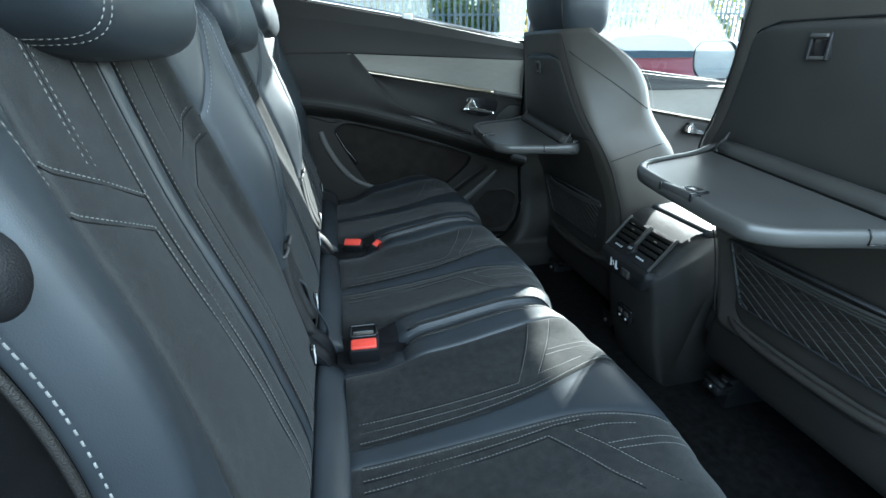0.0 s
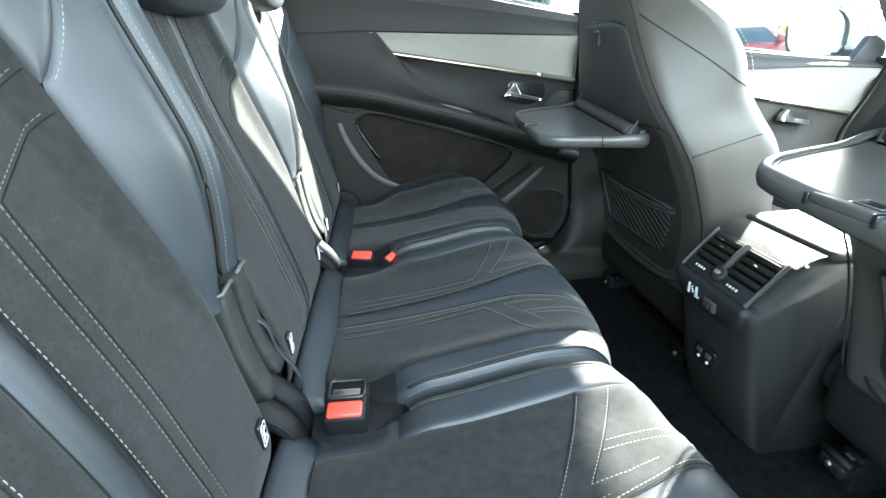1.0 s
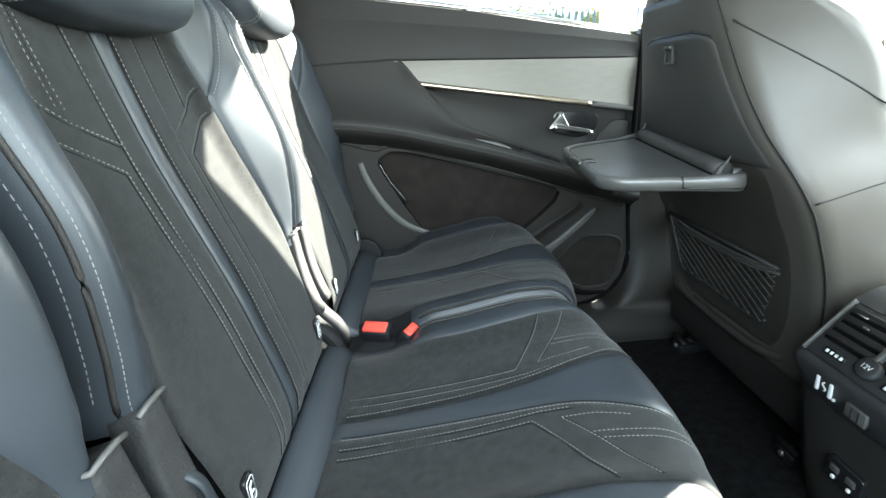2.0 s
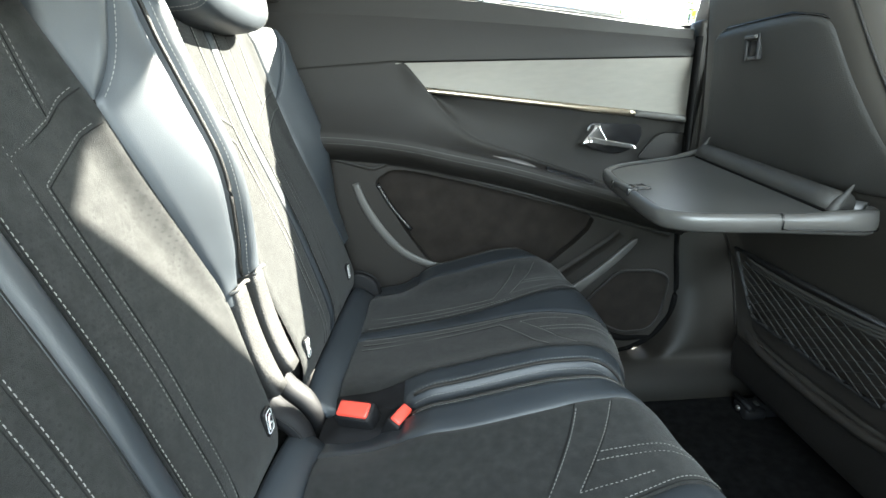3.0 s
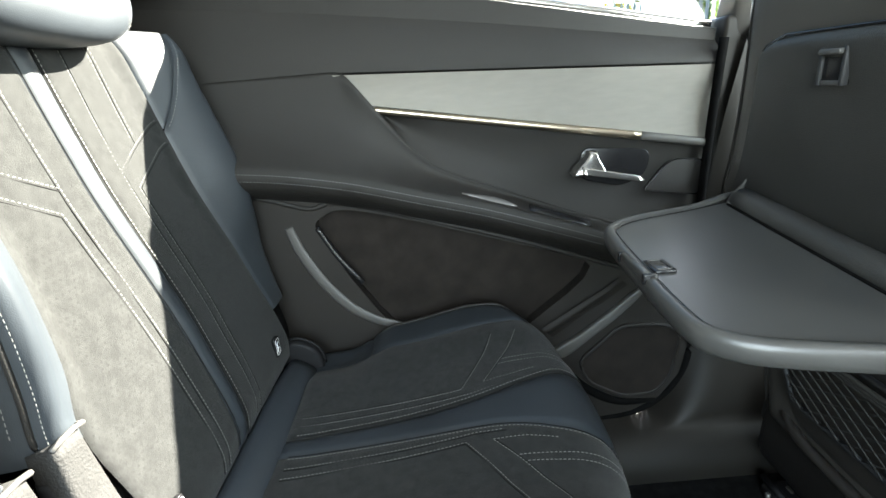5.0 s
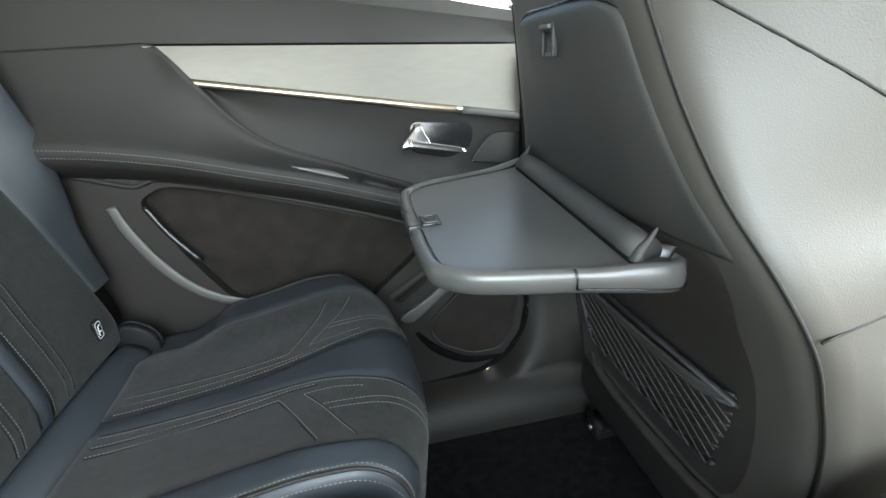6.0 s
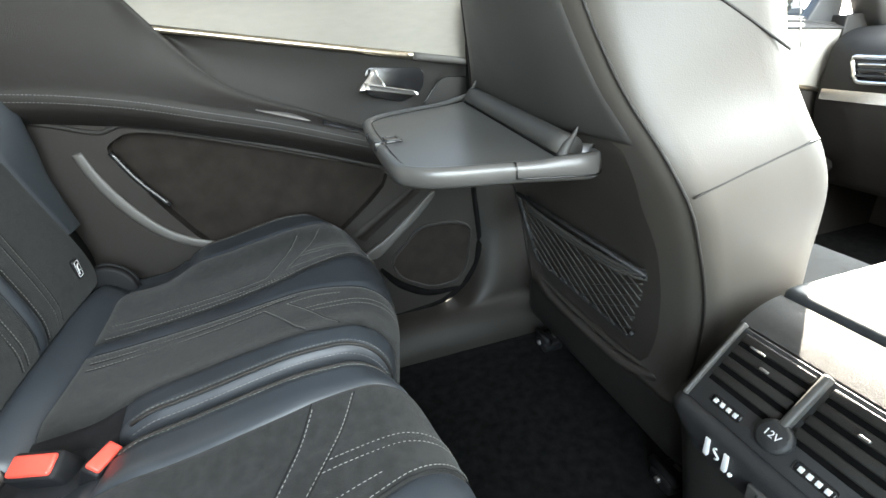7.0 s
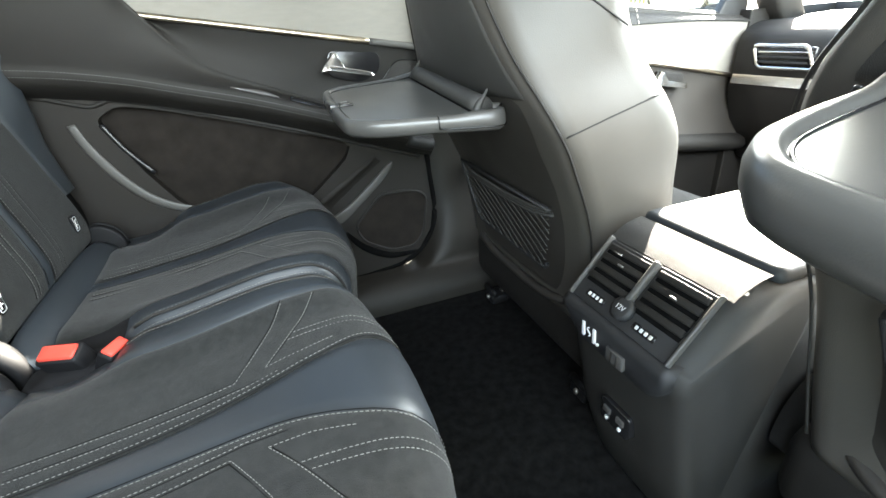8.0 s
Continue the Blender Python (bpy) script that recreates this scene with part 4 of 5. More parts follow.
# fabric tab that tilts the middle seat's backrest
tab = thing("release_tab", (-0.035, 0.640, 0.42), "dark fabric release tab between the rear seats", "strap")
run = smooth_loop([(-0.052, 0.634, 0.528), (-0.040, 0.637, 0.512), (-0.036, 0.641, 0.480), (-0.024, 0.644, 0.452), (-0.016, 0.643, 0.425), (-0.022, 0.641, 0.400)], 5, False)
part("ribbon", tube(run, lambda t: 0.0062 + 0.0012 * math.sin(math.pi * t), 10, flat=0.28, up=(1, 0.3, 0.2)), LEATHER, tab)

# shoulder guide on the outer edge of the near seat
lever = thing("shoulder_guide", (-0.075, 0.136, 0.775), "rounded black plastic belt guide on the seat's shoulder", "belt guide")
bm = bmesh.new()
bmesh.ops.create_uvsphere(bm, u_segments=20, v_segments=12, radius=1.0)
for v in bm.verts:
    v.co = Vector((-0.072 + v.co.x * 0.009, 0.132 + v.co.y * 0.011, 0.779 + v.co.z * 0.015))
part("cap", bm, ARM_COVER, lever)
part("stem", tube([(-0.072, 0.136, 0.779), (-0.105, 0.145, 0.770)], 0.006, 8), PLASTIC, lever)

# ---- belt buckles between the rear seats ----
def buckle(x, y, z, turn, tilt, slot, label, size=1.0):
    e = thing("belt_buckle", (x, y, z - 0.06), label, "belt buckle", "belt buckles")
    m = Matrix.Translation((x, y, z)) @ Euler((radians(tilt), 0, radians(turn))).to_matrix().to_4x4() @ Matrix.Diagonal((size, size, 1, 1))

    def put(bm):
        bmesh.ops.transform(bm, matrix=m, verts=bm.verts[:])
        return bm
    part("housing", put(block(-0.023, 0.023, -0.014, 0.012 + 0.028 * slot, -0.07, 0.0, 0.004)), ARM_COVER, e)
    part("button", put(block(-0.0195, 0.0195, -0.011, 0.008, -0.004, 0.0035, 0.0025)), RED, e, "red release button")
    if slot:
        part("slot_frame", put(tube([(a, b, 0.002) for a, b in rounded([(-0.020, 0.013), (0.020, 0.013), (0.020, 0.036), (-0.020, 0.036)], 0.004)], 0.0028, 6, closed=True)), PLASTIC_GLOSS, e)
        part("latch_plate", put(block(-0.016, 0.016, 0.015, 0.025, -0.001, 0.0015, 0.0006)), CHROME, e, "bright metal latch in the slot")
    return e


buckle(0.038, 0.590, 0.424, -4, 14, 1, "black belt buckle with a red button between seats")
buckle(0.041, 1.018, 0.420, -16, 24, 0, "black belt buckle with a broad red button")
buckle(0.096, 1.010, 0.414, 62, 30, 0, "black belt buckle turned edge-on, red button", 0.72)
for yy in (0.607, 1.027):
    pad = thing("buckle_pad", (0.05, yy, 0.30), "black suede pad filling the gap between the cushions", "trim")

    def top_of(u, v, yy=yy):
        x = -0.005 + 0.135 * u
        side = abs(v) ** 4
        return Vector((x, yy + 0.040 * v, 0.396 - 0.020 * side - 0.030 * step(0.80, 1.0, u) - 0.010 * step(0.25, 0.0, u) + 0.002 * noise.noise(Vector((u * 5, v * 2, yy)))))
    part("filler", block(-0.02, 0.128, yy - 0.036, yy + 0.036, 0.30, 0.362, 0.01), BLACK_FELT, pad)
    part("cover", grid(top_of, lin(0, 1, 20), lin(-1, 1, 12)), PAD_CLOTH, pad, "soft black cover")
    part("seam", tube([top_of(0.80, v) + Vector((0.006 * v, 0, 0.0004)) for v in lin(-0.95, 0.95, 10)], 0.0009, 5), BLACK_FELT, pad)

# ---- front seats: the far one is built, the near one is copied ----
YS = 1.17
XR = curve([0.20, 0.35, 0.45, 0.55, 0.645, 0.72, 0.795, 0.87, 0.93], [0.712, 0.705, 0.690, 0.648, 0.605, 0.582, 0.564, 0.548, 0.54])
XF = curve([0.20, 0.30, 0.48, 0.565, 0.61, 0.65, 0.70, 0.757, 0.80, 0.84, 0.87, 0.93], [0.93, 0.90, 0.858, 0.848, 0.824, 0.790, 0.755, 0.736, 0.706, 0.654, 0.612, 0.575])
HR = curve([0.26, 0.35, 0.45, 0.53, 0.582, 0.63, 0.68, 0.734, 0.795, 0.85, 0.90, 0.93], [0.200, 0.218, 0.232, 0.243, 0.245, 0.228, 0.192, 0.163, 0.138, 0.118, 0.095, 0.075])
HF = curve([0.26, 0.45, 0.60, 0.70, 0.76, 0.81, 0.86, 0.90, 0.93], [0.215, 0.240, 0.252, 0.245, 0.240, 0.226, 0.190, 0.145, 0.100])


def section(z):
    xr, xf, hr, hf = XR(z), XF(z), HR(z), HF(z)
    xm = xr + (xf - xr) * 0.78
    pts = [(xr, -hr), (xm, -hf), (xf, -hf + 0.045), (xf - 0.02, 0), (xf, hf - 0.045), (xm, hf), (xr, hr), (xr, 0)]
    return [Vector((x, YS + y, z)) for x, y in rounded(pts, 0.03, 5)]


def front_seat():
    e = thing("front_seat", (0.85, YS, 0.10), "dark leather front seat, folding table lowered behind it", "car seat", "front seats")
    part("backrest", loft([section(z) for z in lin(0.275, 0.872, 60)]), LEATHER_FRONT, e, "grey-black leather backrest")

    def rear(u, z):
        bulge = 0.012 * min(1.0, abs(u) / max(0.05, HR(z) - 0.02)) ** 3
        return Vector((XR(z) - 0.006 + bulge, YS + u, z))
    low = lambda z: HR(z) - 0.044 - 0.03 * step(0.34, 0.295, z)
    part("rear_panel", panel(rear, lambda z: -low(z), low, 0.300, 0.635, 24, 50, -1, 0.005, 0.012), PLASTIC_TRIM, e, "soft brown-black rear panel")
    part("panel_lip", tube([(XR(0.30) - 0.008 + 0.05 * (abs(u) / 0.2) ** 6, YS + u, 0.298 - 0.012 * (1 - (u / 0.2) ** 2) + 0.02 * (abs(u) / 0.2) ** 6) for u in lin(-0.205, 0.205, 30)], 0.008, 8), PLASTIC_TRIM, e)
    part("skirt", grid(lambda u, v: Vector((XR(0.28) + 0.004 + 0.045 * (abs(u) / 0.2) ** 5 + 0.03 * v * v, YS + u * (1 - 0.06 * v), 0.292 - 0.10 * v)), lin(-0.2, 0.2, 24), lin(0, 1, 10)), PLASTIC_SOFT, e, "black plastic skirt under the backrest")
    up = lambda z: HR(z) - 0.026 - 0.045 * max(0.0, (z - 0.792) / 0.024) ** 3
    top = lambda u, z: rear(u, z) + Vector((-0.005, 0, 0))
    upper = part("upper_panel", panel(top, lambda z: -up(z), up, 0.626, 0.816, 24, 44, -1, 0.007, 0.008), PANEL_HARD, e, "hard black panel above the table")
    outline = [(up(z), z) for z in lin(0.640, 0.816, 24)]
    part("panel_seam", tube([top(u, z) + Vector((0.0035, 0, 0.0015)) for u, z in outline + [(-u, z) for u, z in reversed(outline)]], 0.0014, 6), PLASTIC_GLOSS, upper)
    latch = part("table_latch", block(XR(0.79) - 0.0125, XR(0.79) - 0.006, YS - 0.013, YS + 0.013, 0.774, 0.804, 0.002), PLASTIC_GLOSS, upper, "small table latch with bright ends")
    for z in (0.776, 0.800):
        part("latch_tab", block(XR(z) - 0.0165, XR(z) - 0.010, YS - 0.0105, YS + 0.0105, z - 0.0020, z + 0.0024, 0.0012), PLASTIC_GREY, latch)
    for y in (-0.0115, 0.0115):
        part("latch_side", block(XR(0.79) - 0.0150, XR(0.79) - 0.009, YS + y - 0.0018, YS + y + 0.0018, 0.774, 0.804, 0.001), PLASTIC, latch)
    # edge beading and seams along the sides
    for s in (-1, 1):
        line = [Vector((XR(z) + 0.005, YS + s * (HR(z) - 0.0035), z)) for z in lin(0.29, 0.862, 60)]
        part("side_piping", tube(line, 0.0016, 8), PLASTIC_SOFT, e)

        def side(t, z):
            xr, xf = XR(z), XF(z)
            return Vector((xr + (xf - xr) * 0.78 * t, YS + s * (HR(z) + (HF(z) - HR(z)) * t - 0.0002), z))
        part("side_seam", tube([side(t, 0.588 + 0.040 * t) for t in lin(0.06, 0.98, 16)], 0.0012, 6), PLASTIC_SOFT, e)
        part("bolster_seam", tube([side(t, z) for z, t in zip(lin(0.825, 0.705, 20), lin(0.10, 0.98, 20))], 0.0012, 6), PLASTIC_SOFT, e)
        bm = stitches(lambda u, z: Vector((XF(z) - 0.020, YS + s * (HF(z) - 0.008 + u), z)), [(0.0, z) for z in lin(0.84, 0.70, 16)], s, size=0.004, gap=0.002, width=0.0011)
        part("bolster_stitching", bm, THREAD, e, "pale stitching on the bolster's edge", kind="stuff")
    # net pocket
    hoop = rounded([(YS - 0.130, 0.349), (YS + 0.130, 0.349), (YS + 0.167, 0.475), (YS - 0.167, 0.475)], 0.012)
    px = lambda z: XR(z) - 0.015
    net = part("net_pocket", tube([(px(z), y, z) for y, z in hoop if z < 0.47], 0.0035, 8), PLASTIC, e, "black elastic net pocket")
    bm = bmesh.new()
    z0, z1 = 0.352, 0.452
    gap = 0.030
    for sgn in (-1, 1):
        for k in range(-16, 30):
            c = YS - 0.16 + k * gap
            pts = []
            for t in lin(0, 1, 91):
                z = z0 + (z1 - z0) * t
                y = c + sgn * (z - z0) * 1.76 + (0 if sgn > 0 else (z1 - z0) * 1.76)
                lim = 0.128 + 0.035 * (z - z0) / (z1 - z0)
                if abs(y - YS) <= lim:
                    pts.append((px(z) - 0.003 - 0.0004 * sgn, y, z))
            if len(pts) > 2:
                tube(pts[::6] + pts[-1:], 0.0011, 5, bm)
    part("netting", bm, NET, net, "crossed elastic cords", kind="stuff")
    for k in range(3):
        part("net_band", tube([(px(0.456 + 0.007 * k) - 0.002 + 0.016 * (abs(y - YS) / 0.150) ** 8, y, 0.450 + 0.006 * k - 0.006 * (1 - ((y - YS) / 0.15) ** 2)) for y in lin(YS - 0.150, YS + 0.150, 30)], 0.0030, 8), NET, net)
    # folding table, a shallow tray that leans a little towards the middle of the car
    TZ, LEAN = 0.626, 0.09

    def at(x, y, z):
        return Vector((x, YS + y, TZ + z + LEAN * y))
    half = [(0.578, 0.128), (0.594, 0.132), (0.606, 0.142), (0.606, 0.155), (0.592, 0.163), (0.555, 0.153), (0.518, 0.142), (0.470, 0.131), (0.437, 0.121), (0.415, 0.106), (0.405, 0.088), (0.402, 0.045)]
    ring = smooth_loop(half, 5, False)
    edge = ring + [(x, -y) for x, y in reversed(ring)]
    inward = []
    for i, p in enumerate(edge):
        d = Vector(edge[min(i + 1, len(edge) - 1)]) - Vector(edge[max(i - 1, 0)])
        d.normalize()
        inward.append(Vector((-d.y, d.x)))
    mid = Vector((0.52, 0.0))
    inward = [n if n.dot(mid - Vector(p)) > 0 else -n for n, p in zip(inward, edge)]
    table = part("folding_table", prism([(x + n.x * 0.009, YS + y + n.y * 0.009) for (x, y), n in zip(edge, inward)], "z", TZ - 0.019, TZ - 0.0005), TABLE, e, "black folding table, lowered", smooth=False)
    for v in table.data.vertices:
        v.co.z += LEAN * (v.co.y - YS)
    prof = [(0.0115, -0.001), (0.0105, 0.0016), (0.0080, 0.0030), (0.0045, 0.0030), (0.0015, 0.0008), (0.0, -0.004), (0.0002, -0.010), (0.0025, -0.0165), (0.0065, -0.0195), (0.012, -0.0200)]
    bm = bmesh.new()
    rows = []
    for (x, y), n in zip(edge, inward):
        wing = step(0.525, 0.585, x)            # the wings thicken towards the hinge
        rows.append([bm.verts.new(at(x + n.x * i, y + n.y * i, z + (0.005 * wing if z > -0.002 else 0))) for i, z in prof])
    for p, q in zip(rows, rows[1:]):
        for i in range(len(prof) - 1):
            bm.faces.new((p[i], p[i + 1], q[i + 1], q[i]))
    bmesh.ops.recalc_face_normals(bm, faces=bm.faces[:])
    part("table_rim", bm, TABLE, table, "rounded rim round the tray")
    part("rim_line", tube([at(x + n.x * 0.0125, y + n.y * 0.0125, -0.0003) for (x, y), n in zip(edge, inward) if x < 0.575], 0.0008, 5), PLASTIC_GLOSS, table)
    catch = part("table_catch", block(0.416, 0.436, YS - 0.011, YS + 0.017, TZ - 0.002, TZ + 0.0016, 0.0012), PLASTIC_GLOSS, table, "small black catch in the tray")
    part("catch_lip", tube([(x, y, TZ + 0.0018) for x, y in rounded([(0.419, YS - 0.008), (0.419, YS + 0.014), (0.433, YS + 0.014), (0.433, YS - 0.008)], 0.003)], 0.0009, 5, closed=True), PLASTIC_GREY, catch)
    for y in (-0.020, 0.036):
        part("catch_notch", block(0.4005, 0.414, YS + y - 0.0022, YS + y + 0.0022, TZ - 0.006, TZ + 0.0042, 0.0012), PLASTIC_GLOSS, table)
    part("catch_bar", block(0.4015, 0.409, YS - 0.018, YS + 0.034, TZ - 0.004, TZ + 0.0050, 0.002), TABLE, table)
    for s in (-1, 1):
        part("wing_joint", tube([at(0.5175, s * 0.138, 0.0032), at(0.5180, s * 0.1405, 0.0028), at(0.5184, s * 0.1428, -0.004), at(0.5184, s * 0.1426, -0.012)], 0.0010, 5), PLASTIC_GLOSS, table)
        part("wing_line", tube([at(x, s * (y + 0.0002), -0.0125) for x, y in ring if x > 0.516 and y > 0.14], 0.0008, 5), PLASTIC_GLOSS, table)
        # curved cheek that rises from the hinge along the panel's edge
        rise = smooth_loop([(0.573, s * 0.135, 0.000), (0.577, s * 0.1362, 0.011), (0.583, s * 0.1370, 0.019), (0.5885, s * 0.1375, 0.029)], 5, False)
        part("hinge_cheek", tube([at(x, y, z) for x, y, z in rise], lambda t: 0.0060 * (1 - t) ** 1.1 + 0.0010, 10, up=(1, 0, 0)), PANEL_HARD, table)
    part("table_hinge", tube([(0.583, YS + y, TZ + 0.005 + LEAN * y) for y in lin(-0.134, 0.134, 10)], 0.0145, 18), PANEL_HARD, e)
    # Black rod laid in for the shade between hinge roll and tray.
    part("hinge_slot", tube([(0.5685, YS + y, TZ + 0.0006 + LEAN * y) for y in lin(-0.136, 0.136, 10)], 0.0016, 6), BLACK_FELT, table)
    # cushion, base and rails
    bm = loft([[Vector((x, YS + u, z)) for x, z in rounded([(0.74, 0.20), (1.22, 0.22), (1.24, 0.31), (1.15, 0.345), (0.85, 0.33), (0.76, 0.29)], 0.04)] for u in lin(-0.25, 0.25, 10)])
    part("cushion", bm, SUEDE, e, "dark grey suede cushion")
    part("side_base", block(0.715, 1.15, YS - 0.225, YS + 0.225, 0.17, 0.285, 0.03, 3), PLASTIC_SOFT, e)
    for s in (-1, 1):
        rail = part("rail", block(0.765, 1.20, YS + s * 0.18 - 0.016, YS + s * 0.18 + 0.016, 0.035, 0.130, 0.004), ARM_COVER, e, "dark steel seat rail")
        part("rail_foot", block(0.728, 0.772, YS + s * 0.18 - 0.022, YS + s * 0.18 + 0.022, 0.098, 0.122, 0.006), ARM_COVER, rail)
        part("foot_pin", tube([(0.736, YS + s * 0.18 - 0.026, 0.128), (0.736, YS + s * 0.18 + 0.026, 0.128)], 0.007, 10), ARM_COVER, rail)
        part("rail_bolt", tube([(0.724, YS + s * 0.18, 0.114), (0.731, YS + s * 0.18, 0.114)], 0.0055, 6), SATIN, rail)
        part("bolt", block(0.759, 0.768, YS + s * 0.18 - 0.007, YS + s * 0.18 + 0.007, 0.112, 0.124, 0.002), PLASTIC_GREY, rail)
    # head rest
    bm = bmesh.new()
    bmesh.ops.create_uvsphere(bm, u_segments=32, v_segments=20, radius=1.0)
    for v in bm.verts:
        x, y, z = v.co
        q = lambda t, p: abs(t) ** p * (1 if t > 0 else -1)
        v.co = Vector((0.614 + 0.074 * q(x, 0.55) - 0.02 * z, YS + (0.122 + 0.016 * z) * q(y, 0.55), 0.964 + 0.116 * q(z, 0.55)))
    hr = part("headrest", bm, LEATHER, e, "smooth black leather headrest")
    for s in (-1, 1):
        ring = []
        for a in lin(-1.30, 1.30, 30):
            z, k = math.sin(a), (math.cos(a) * 0.7071) ** 0.55
            ring.append((0.614 - 0.074 * k - 0.02 * z, YS + s * (0.122 + 0.016 * z) * k, 0.964 + 0.116 * abs(z) ** 0.55 * (1 if z > 0 else -1)))
        part("headrest_seam", tube(ring, 0.0018, 6), PLASTIC_SOFT, hr)
        part("post", tube([(0.60, YS + s * 0.06, 0.84), (0.61, YS + s * 0.06, 0.92)], 0.007, 10), CHROME, hr)
    return e


fseat = front_seat()
copy_thing(fseat, Matrix.Translation((0.884, YS - 0.714, 0.143)))

# ---- centre console ----
con = thing("centre_console", (0.9, 0.81, 0.10), "black centre console with rear air vents and padded lid", "console")
YC = 0.81
cp = [(0.70, 0.10), (0.668, 0.20), (0.652, 0.285), (0.640, 0.345), (0.628, 0.380), (0.634, 0.400), (0.690, 0.462), (0.735, 0.478), (0.80, 0.470), (1.00, 0.455), (1.06, 0.33), (1.55, 0.33), (1.60, 0.10)]
loop = rounded(cp, 0.012, 3)
secs = []
for t in lin(-1, 1, 13):
    w = 0.097
    k = abs(t) ** 4
    secs.append([Vector((x + 0.012 * k * (1 if x < 0.8 else 0), YC + t * w, z - 0.008 * k * (1 if z > 0.4 else 0))) for x, z in loop])
part("body", loft(secs), CONSOLE, con)
pad = [(0.742, YC - 0.094), (0.742, YC + 0.094), (1.00, YC + 0.090), (1.00, YC - 0.090)]
lid = part("lid", prism(rounded(pad, 0.015), "z", 0.468, 0.488, 0.009, 4), LEATHER, con, "padded leather lid")


# frame of the sloping vent face: origin, along-y and up-slope axes
VO = Vector((0.634, YC, 0.401))
VU = (Vector((0.690, YC, 0.463)) - VO).normalized()
VL = (Vector((0.690, YC, 0.463)) - VO).length
VN = Vector((0, 1, 0)).cross(VU).normalized()
if VN.x > 0:
    VN = -VN


def face(y, s, d=0.0):
    """A place on the vent face: y across, s up the slope, d proud of it."""
    return VO + Vector((0, y, 0)) + VU * s + VN * d


def plate(y0, y1, s0, s1, d0, d1, bevel=0.001, bm=None):
    b2 = block(y0, y1, s0, s1, d0, d1, bevel)
    for v in b2.verts:
        v.co = face(v.co.x, v.co.y, v.co.z)
    return b2


part("satin_strip", grid(lambda u, v: Vector((0.692 + 0.046 * v, YC + u, 0.4645 + 0.0175 * v + 0.004 * math.sin(math.pi * v))), lin(-0.088, 0.088, 12), lin(0, 1, 6)), mat("ribbed_satin", (0.026, 0.025, 0.024), 0.68, spec=0.3, vary=0.15, grain=0.9, gscale=500, stretch=(1, 6, 1)), con, "ribbed satin strip behind the lid")
vf = part("vent_face", plate(-0.078, 0.078, 0.0, VL, -0.002, 0.003), PLASTIC, con, "black vent face with a socket in its middle")
for y0 in (-0.0815, 0.0775):
    part("vent_bar", plate(y0, y0 + 0.004, -0.001, VL + 0.003, 0.0, 0.008, 0.0015), PLASTIC_GREY, vf, "grey trim bar")
for y0, y1, n in ((-0.073, -0.007, 4), (0.007, 0.073, 4)):
    # Flat black plate in place of the shade inside the outlet.
    part("vent_mouth", plate(y0, y1, 0.025, VL - 0.004, 0.0028, 0.0036, 0.0003), BLACK_FELT, vf, "flat black plate standing for the outlet's shaded mouth")
    for k in range(n):
        s = 0.030 + 0.0135 * k
        part("vent_slat", plate(y0, y1, s, s + 0.0085, 0.003, 0.0062, 0.0012), PLASTIC_SOFT, vf)
    ym = (y0 + y1) / 2 + 0.004
    badge = part("dial_window", plate(ym - 0.016, ym + 0.016, 0.0085, 0.0175, 0.002, 0.0036, 0.002), PLASTIC_GLOSS, vf)
    for k in range(4):
        part("dial_mark", plate(ym - 0.0125 + 0.0068 * k, ym - 0.0085 + 0.0068 * k, 0.0105, 0.0150, 0.003, 0.0046, 0.0006), WHITE_MARK, badge)
    part("vent_tab", plate(ym - 0.010, ym - 0.002, 0.0580, 0.0605, 0.0078, 0.0105, 0.0006), SATIN, vf)
part("vent_tab", plate(0.045, 0.060, 0.0690, 0.0712, 0.0078, 0.0100, 0.0006), CHROME, vf)
part("vent_divider", plate(-0.0035, 0.0035, 0.030, VL + 0.001, 0.002, 0.012, 0.002), PLASTIC_GREY, vf)
knob = part("socket_cover", tube([face(0.0, 0.020, d) for d in (0.0, 0.006, 0.0105, 0.012)], lambda t: 0.0140 - 0.0035 * max(0.0, t - 0.66) * 3, 24, up=(0, 1, 0)), PLASTIC, vf, "round black socket cover")
tc = bpy.data.curves.new("socket_lettering", "FONT")
tc.body, tc.size, tc.extrude, tc.align_x, tc.align_y = "12V", 0.0085, 0.0002, "CENTER", "CENTER"
tc.materials.append(WHITE_MARK)
txt = new("socket_lettering", tc)
rot = Matrix((Vector((0, -1, 0)), VU, VN)).transposed().to_4x4()
txt.matrix_world = Matrix.Translation(face(0.0, 0.020, 0.0124)) @ rot
txt.parent = knob
txt.matrix_parent_inverse = Matrix.Identity(4)
txt.location = face(0.0, 0.020, 0.0124)
chin = []
for t in lin(-1, 1, 21):
    w = 1 - 0.55 * max(0.0, abs(t) - 0.62) ** 2 * 6.9
    z0 = 0.398 - 0.052 * max(0.12, w)
    chin.append([Vector((x, YC + 0.086 * t, z)) for x, z in rounded([(0.662, 0.400), (0.630, 0.402), (0.6225, 0.394), (0.6245, (z0 + 0.394) / 2), (0.634, z0), (0.668, z0)], 0.006, 3)])
lp = part("switch_panel", loft(chin), PLASTIC, con, "rounded black switch panel under the vents")
for dy in (0.040, 0.020):
    part("heater_mark", block(0.6215, 0.6250, YC + dy - 0.0024, YC + dy + 0.0024, 0.366, 0.386, 0.0008), WHITE_MARK, lp)
part("heater_mark", tube([(0.6228, YC + 0.030 + 0.0030 * math.sin(k * 1.57), 0.382 - 0.0030 * k) for k in lin(0, 4, 13)], 0.0011, 5), WHITE_MARK, lp)
